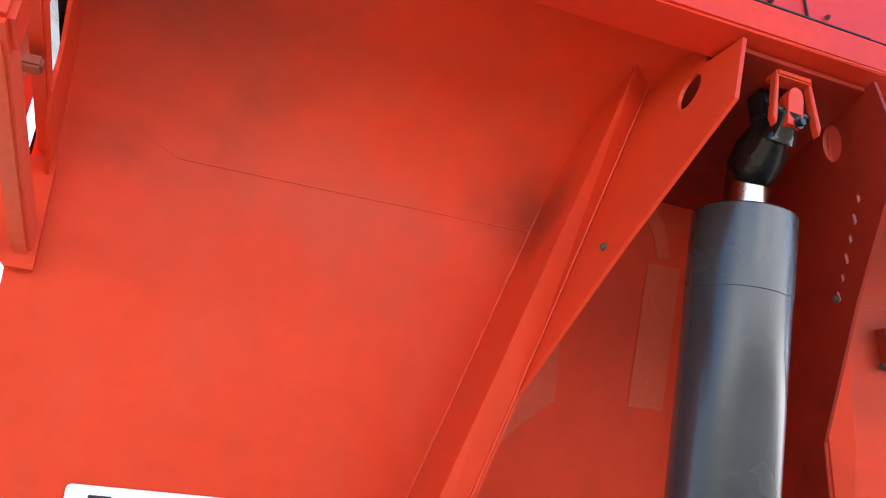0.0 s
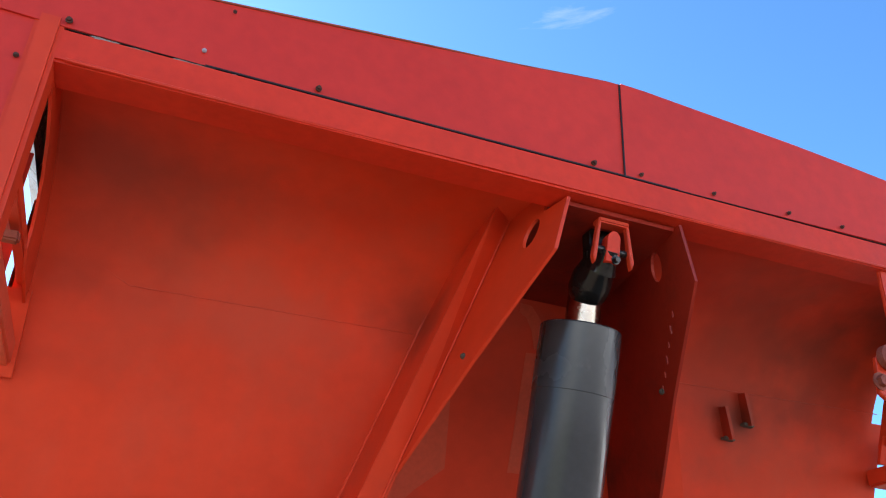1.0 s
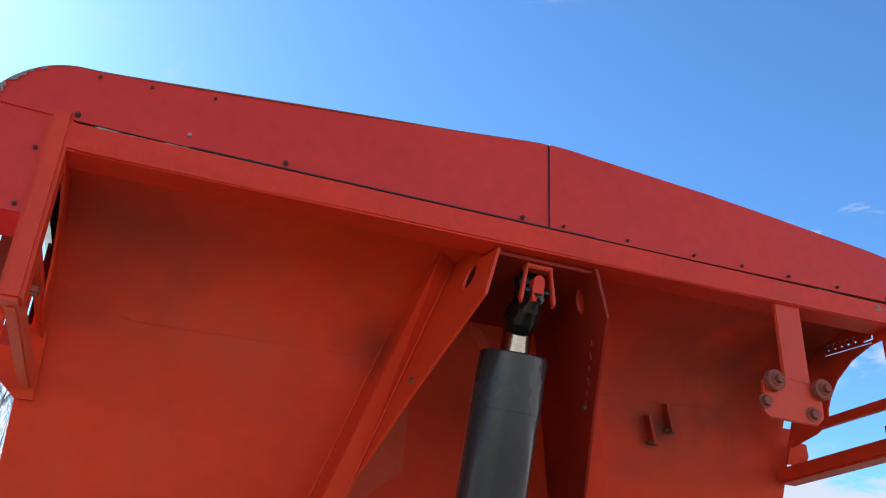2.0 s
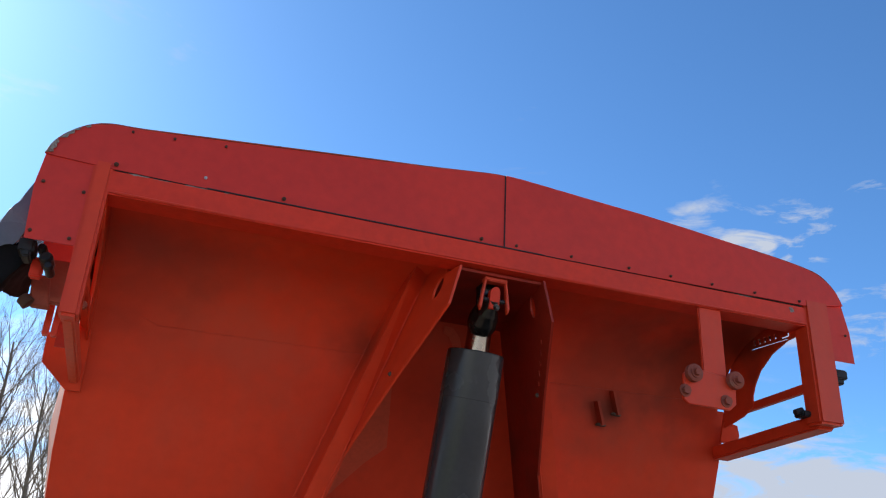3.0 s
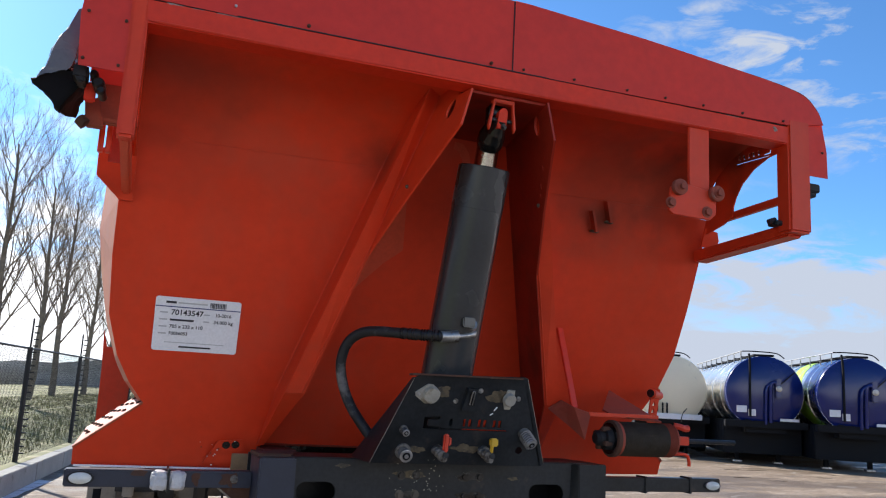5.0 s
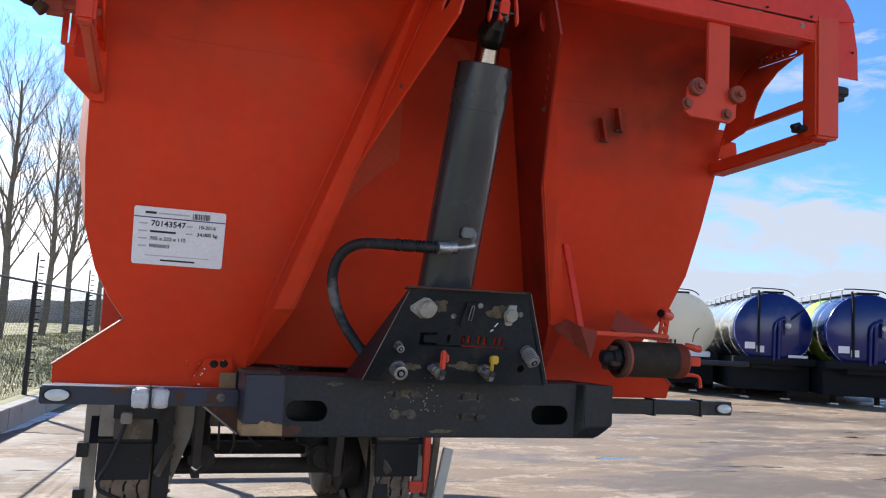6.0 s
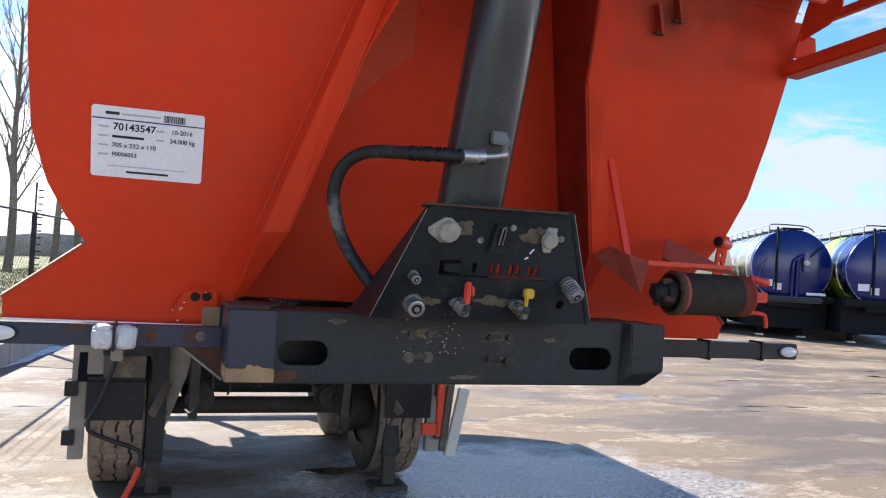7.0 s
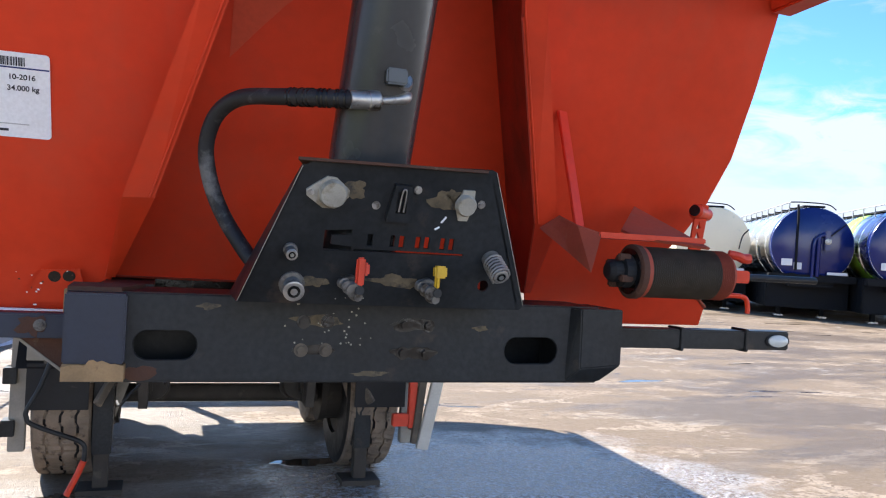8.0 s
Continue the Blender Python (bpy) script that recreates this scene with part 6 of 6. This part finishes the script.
# ---- tankers across the yard ----
def build_tanker(x, y, head, body, length, label, band=False):
    t = root("tank_trailer", (x, y, 0), label, "tank trailer", "tank trailers parked in a row")
    cz, r = 2.17, 1.15
    n = 48
    def disc(yy, k):
        return [(x + r * k * math.cos(2 * math.pi * i / n), yy, cz + r * k * 0.97 * math.sin(2 * math.pi * i / n)) for i in range(n)]
    shell = quads(bmesh.new(), [disc(y, 1), disc(y + length, 1)])
    part("tank_shell", shell, body, t, "", smooth=True)
    hd = [disc(y + 0.22, 1.004), disc(y + 0.02, 1.006), disc(y - 0.03, 0.985), disc(y - 0.10, 0.85), disc(y - 0.16, 0.6), disc(y - 0.19, 0.3), disc(y - 0.195, 0.02)]
    part("tank_head", quads(bmesh.new(), hd), head, t, "domed tank end", smooth=True)
    for k in range(6):
        yy = y + 0.9 + k * length / 6.5
        part("shell_band", quads(bmesh.new(), [disc(yy, 1.0), disc(yy, 1.012), disc(yy + 0.08, 1.012), disc(yy + 0.08, 1.0)], caps=False), body, t)
    if band:
        def slant(d, k):
            return [(px, y + d + 0.9 * (pz - cz), pz) for px, _, pz in disc(0, k)]
        part("lime_stripe", quads(bmesh.new(), [slant(1.5, 1.003), slant(1.5, 1.006), slant(2.7, 1.006), slant(2.7, 1.003)], caps=False), LIME, t, "lime green stripe")
        part("blue_panel", quads(bmesh.new(), [[(px, yy, pz) for px, _, pz in disc(0, 1.008)[12:25]] for yy in (y + 0.30, y + 1.5)], close=False), TANKBLUE, t, "blue panel on the tank side")
    # walkway and rails on top
    part("walkway", box(x - 0.30, x + 0.30, y - 0.02, y + length - 0.5, cz + r * 0.97 - 0.01, cz + r * 0.97 + 0.05, 0.005), CHASSIS, t, "dark roof walkway")
    for k in range(9):
        yy = y + 0.3 + k * (length - 1) / 8
        part("rail_post", rod((x - 0.62, yy, cz + r * 0.78), (x - 0.62, yy, cz + r + 0.10), 0.018, 8), ZINC, t)
        part("walk_step", box(x - 0.62, x - 0.30, yy - 0.03, yy + 0.03, cz + r * 0.93, cz + r * 0.93 + 0.03, 0.003), CHASSIS, t)
    part("hand_rail", rod((x - 0.62, y + 0.1, cz + r + 0.10), (x - 0.62, y + length - 0.6, cz + r + 0.10), 0.02, 8), ZINC, t)
    part("hand_rail", tube([(x - 0.62, y + 0.1, cz + r + 0.10), (x - 0.3, y - 0.02, cz + r + 0.10), (x + 0.35, y - 0.02, cz + r + 0.06), (x + 0.62, y + 0.1, cz + r - 0.08)], 0.018, 8), CHASSIS, t)
    # pipes on the head
    part("vent_pipe", tube([(x - 0.45, y - 0.06, cz + r + 0.02), (x - 0.45, y - 0.16, cz + 0.8), (x - 0.47, y - 0.24, cz + 0.2), (x - 0.47, y - 0.24, cz - 0.75)], 0.035, 10), CHASSIS, t, smooth=True)
    if head is TANKBLUE:
        part("outlet_pipe", tube([(x + 0.12, y - 0.22, cz - 0.9), (x + 0.12, y - 0.30, cz + 0.1), (x + 0.16, y - 0.30, cz + 0.28), (x + 0.30, y - 0.30, cz + 0.28), (x + 0.34, y - 0.28, cz + 0.0)], 0.06, 10), head, t, smooth=True)
        part("outlet_valve", box(x + 0.27, x + 0.42, y - 0.36, y - 0.22, cz - 0.15, cz + 0.42, 0.02), head, t)
        part("valve_arm", rod((x + 0.4, y - 0.30, cz + 0.25), (x + 0.85, y - 0.22, cz + 0.65), 0.018, 8), CHASSIS, t)
        part("outlet_pipe", tube([(x - 0.02, y - 0.24, cz - 0.95), (x - 0.02, y - 0.30, cz - 0.1), (x + 0.02, y - 0.30, cz + 0.16), (x + 0.10, y - 0.30, cz + 0.24)], 0.045, 10), head, t, smooth=True)
        part("valve_wheel", lathe((x + 0.345, y - 0.36, cz + 0.12), (x + 0.345, y - 0.40, cz + 0.12), [(0, 0.05), (0.3, 0.09), (0.7, 0.09), (1, 0.04)], 14), ZINC, t, "steel valve wheel")
        for px, w in ((x - 0.86, 0.30), (x - 0.52, 0.22)):
            part("warning_plate", box(px, px + w, y - 0.20, y - 0.185, cz - 0.62 - (w < 0.25) * 0.1, cz - 0.42 - (w < 0.25) * 0.1, 0.002), WHITEMARK, t)
        part("marking_tape", box(x + 0.4, x + 0.95, y - 0.20, y - 0.19, cz - 0.84, cz - 0.76, 0.0), WHITEMARK, t)
    else:
        part("rear_bumper", box(x - 0.95, x + 0.95, y - 0.34, y - 0.25, 1.20, 1.38, 0.02), WHITEMARK, t, "white bumper across the tank's end")
        for px in (x - 0.30, x - 0.16):
            part("drain_pipe", rod((px, y - 0.27, 1.38), (px, y - 0.27, 1.72), 0.03, 8), CHASSIS, t)
    # chassis, legs, wheels
    part("chassis_frame", box(x - 0.60, x + 0.60, y - 0.1, y + length, 0.95, 1.34, 0.01), CHASSIS, t, "black chassis")
    # plain block added for the dark mass below the tank
    part("side_box", box(x - 1.15, x + 1.15, y + 0.35, y + length - 0.2, 0.30, 1.30, 0.03), CHASSIS, t, "dark block standing in for the undergear")
    part("bumper", box(x - 1.2, x + 1.2, y - 0.24, y + 0.06, 1.10, 1.31, 0.02), CHASSIS, t)
    for s in (-1, 1):
        part("support_leg", box(x + s * 0.62 - 0.06, x + s * 0.62 + 0.06, y + 1.1, y + 1.24, 0.0, 1.1, 0.005), CHASSIS, t)
        part("leg_shoe", box(x + s * 0.62 - 0.13, x + s * 0.62 + 0.13, y + 1.05, y + 1.30, 0.0, 0.05, 0.005), ZINC, t)
        for k in range(3):
            yy = y + length - 1.2 - 1.31 * k
            part("tyre", lathe((x + s * 0.83, yy, 0.5), (x + s * 1.2, yy, 0.5), [(0, 0.3), (0.02, 0.44), (0.1, 0.495), (0.9, 0.495), (0.98, 0.44), (1, 0.3)], 28), RUBBER, t)
    t.rotation_euler.z = radians(-30)
    return t


build_tanker(15.95, 20.65, CREAM, CREAM, 9.5, "cream-painted tank trailer with a domed end")
build_tanker(17.30, 17.83, TANKBLUE, STEEL, 10.0, "polished steel tank trailer with a blue domed end")
build_tanker(18.85, 15.75, TANKBLUE, STEEL, 10.0, "steel tank trailer, blue end, lime stripe on its side", band=True)


# ---- fence, kerb, grass and trees ----
FA = Vector((-2.49, 11.62, 0))
FD = Vector((0.52, 4.18, 0)).normalized()
FN = Vector((FD.y, -FD.x, 0))           # towards the yard


def along(s, off=0.0, z=0.0):
    return FA + FD * s + FN * off + Vector((0, 0, z))


def build_edge():
    k = 0
    for s0 in np.arange(-26.0, 60.0, 2.0):
        a = along(float(s0) + 0.006, 0.22, 0.14)
        b = along(float(s0) + 1.994, 0.22, 0.14)
        if k == 0:
            kerb = tagged(part("kerb", beam(along(-26, 0.22, 0.13), along(60, 0.22, 0.13), 0.17, 0.255, 0.0), CONCRETE), "grey concrete kerb along the yard's edge", "kerb", kind="structure")
        part("kerb_stone", beam(a, b, 0.20, 0.29, 0.012), CONCRETE, kerb)
        k += 1
    bm = bmesh.new()
    rows = []
    for s in np.linspace(-40, 120, 80):
        row = []
        for off in (-0.0, 1.0, 2.2, 4.0, 7.0, 12.0, 30.0, 90.0):
            z = 0.27 + 0.05 * noise.noise((s * 0.5, off * 0.7, 0)) + (0.15 if off > 3 else 0) + (0.002 if off == 0 else 0)
            row.append(along(float(s), 0.12 - off, z))
        rows.append(row)
    quads(bm, rows, close=False)
    tagged(part("grass_verge", bm, GRASS), "patchy spring grass verge behind the fence", "grass", kind="structure")
    rng = random.Random(5)
    verts, faces = [], []
    for _ in range(26000):
        s, off = rng.uniform(-8, 45), rng.uniform(0.2, 7.0)
        p = along(s, 0.1 - off, 0.26 + (0.15 if off > 3.2 else 0.05))
        h, a = rng.uniform(0.04, 0.16), rng.uniform(0, 6.283)
        w = Vector((math.cos(a), math.sin(a), 0)) * rng.uniform(0.006, 0.014)
        tip = p + Vector((rng.gauss(0, 0.04), rng.gauss(0, 0.04), h))
        i = len(verts)
        verts += [p - w, p + w, tip]
        faces.append((i, i + 1, i + 2))
    me = bpy.data.meshes.new("grass_blades")
    me.from_pydata(verts, [], faces)
    me.materials.append(GRASS)
    tagged(new("grass_blades", me), "short uneven grass blades and weeds", "grass", kind="stuff")
    # far reed bank
    verts, faces = [], []
    for _ in range(30000):
        s, off = rng.uniform(-30, 110), rng.uniform(18, 24)
        p = along(s, -off, 0.3)
        h, a = rng.uniform(0.9, 2.0), rng.uniform(0, 6.283)
        w = Vector((math.cos(a), math.sin(a), 0)) * 0.05
        tip = p + Vector((rng.gauss(0, 0.2), rng.gauss(0, 0.2), h))
        i = len(verts)
        verts += [p - w, p + w, tip]
        faces.append((i, i + 1, i + 2))
    me = bpy.data.meshes.new("reed_bank")
    me.from_pydata(verts, [], faces)
    me.materials.append(REED)
    tagged(new("reed_bank", me), "dense bank of dry grey reeds in the distance", "reeds", kind="stuff")


build_edge()


def build_fence():
    step, top = 4.22, 1.97
    for k in range(0, 10):
        s = k * step
        fp = root("fence_panel", along(s, 0, 0.26), "black chain-link fence panel with its post", "fence", "fence panels along the verge")
        s -= step
        e = s + step
        post = part("post", rod(along(e, 0, 0.2), along(e, 0, top + 0.02), 0.038, 12), FENCEBLACK, fp)
        part("extension", rod(along(e, 0, top), along(e, 0, top + 0.46), 0.014, 8), FENCEBLACK, fp)
        for j in range(20):
            z = 0.4 + j * 0.1
            part("insulator", box(along(e).x + 0.03, along(e).x + 0.10, along(e).y - 0.02, along(e).y + 0.02, z, z + 0.02, 0.0), FENCEBLACK, post)
        part("top_tube", rod(along(s, 0, top), along(s + step, 0, top), 0.016, 8), FENCEBLACK, fp)
        wires = bmesh.new()
        for z in (top + 0.12, top + 0.26, top + 0.40):
            off = 0.0
            rod(along(s, off, z), along(s + step, off, z), 0.003, 4, wires)
        part("strand", wires, FENCEBLACK, fp)
        verts, faces = [], []
        pitch = 0.075
        h = top - 0.30
        def strand(a, b):
            d = (b - a).normalized()
            u = d.cross(FN).normalized() * 0.0015
            v = FN * 0.0015
            i = len(verts)
            verts.extend([a + u, a + v, a - u - v, b + u, b + v, b - u - v])
            faces.extend([(i, i + 1, i + 4, i + 3), (i + 1, i + 2, i + 5, i + 4), (i + 2, i, i + 3, i + 5)])
        m = int((step + h) / pitch)
        for j in range(m):
            for sgn in (1, -1):
                u0 = j * pitch - h
                t0, t1 = max(0, -u0), min(h, step - u0)
                if t1 <= t0:
                    continue
                a, b = u0 + t0, u0 + t1
                za, zb = 0.30 + t0, 0.30 + t1
                if sgn < 0:
                    a, b = step - a, step - b
                strand(along(s + a, 0.0, za), along(s + b, 0.0, zb))
        me = bpy.data.meshes.new("mesh_infill")
        me.from_pydata(verts, [], faces)
        me.materials.append(FENCEBLACK)
        ob = new("mesh_infill", me)
        ob.parent = fp
        ob.matrix_parent_inverse = fp.matrix_basis.inverted()


build_fence()


def build_tree(x, y, height, seed):
    rng = random.Random(seed)
    t = root("bare_tree", (x, y, 0.3), "leafless young poplar tree with fine upright twigs", "tree", "trees behind the fence")
    trunk = bmesh.new()
    tv, tf = [], []
    base = Vector((x, y, 0.25))
    pts, p = [], base.copy()
    for k in range(9):
        pts.append(p.copy())
        p = p + Vector((rng.gauss(0, 0.05), rng.gauss(0, 0.05), height * 0.72 / 8))
    tube(pts, 0.1, 12, trunk, 4, (0.0125 * height, 0.0025 * height))
    part("trunk", trunk, BARK, t, "", smooth=True)

    def twig(a, d, ln, r, depth):
        n = 4 if depth else 3
        q, prev = a.copy(), None
        dirn = d.normalized()
        side = dirn.orthogonal().normalized()
        for k in range(n + 1):
            rr = r * (1 - 0.8 * k / n)
            ring = []
            for j in range(3):
                w = Matrix.Rotation(j * 2.094, 3, dirn) @ side
                ring.append(len(tv))
                tv.append(q + w * rr)
            if prev:
                for j in range(3):
                    tf.append((prev[j], prev[(j + 1) % 3], ring[(j + 1) % 3], ring[j]))
            prev = ring
            if k < n:
                if depth and k:
                    for _ in range(rng.choice((1, 2, 2) if depth > 1 else (1, 1, 2))):
                        nd = dirn + Vector((rng.gauss(0, 0.45), rng.gauss(0, 0.45), 0.25 + rng.gauss(0, 0.25)))
                        twig(q, nd, ln * rng.uniform(0.35, 0.62), max(rr * 0.6, 0.004), depth - 1)
                dirn = (dirn + Vector((rng.gauss(0, 0.10), rng.gauss(0, 0.10), 0.10))).normalized()
                side = (side - dirn * side.dot(dirn)).normalized()
                q = q + dirn * ln / n
    for k in range(25):
        f = 0.26 + 0.72 * k / 25
        i = f * (len(pts) - 1)
        a = pts[int(i)].lerp(pts[min(int(i) + 1, len(pts) - 1)], i % 1)
        ang = k * 2.4 + rng.uniform(-0.5, 0.5)
        d = Vector((math.cos(ang), math.sin(ang), rng.uniform(1.0, 2.2)))
        twig(a, d, height * rng.uniform(0.24, 0.36) * (1.15 - 0.55 * f), 0.0034 * height * (1.25 - 0.8 * f), 3)
    me = bpy.data.meshes.new("crown")
    me.from_pydata(tv, [], tf)
    me.materials.append(TWIG)
    ob = new("crown", me)
    ob.parent = t
    ob.matrix_parent_inverse = t.matrix_basis.inverted()


for x, y, h, seed in ((-5.99, 33.4, 14.4, 1), (-5.19, 40.67, 14.2, 2), (-4.71, 47.76, 15.4, 3), (-3.38, 54.38, 15.0, 4), (-8.61, 30.74, 15.6, 5), (-2.21, 60.54, 15.5, 6)):
    build_tree(x, y, h, seed)


# ---- far edge of the yard ----
def build_far():
    bm = bmesh.new()
    rng = random.Random(11)
    rings = []
    for k in range(80):
        x = -120 + k * 4.0
        h = 2.2 + rng.uniform(0, 1.4)
        rings.append([(x, 95, 0), (x, 95, h), (x, 99, h), (x, 99, 0)])
    quads(bm, rings)
    tagged(part("backdrop", bm, REED), "low hedge line far beyond the yard", "hedge", kind="structure")


build_far()
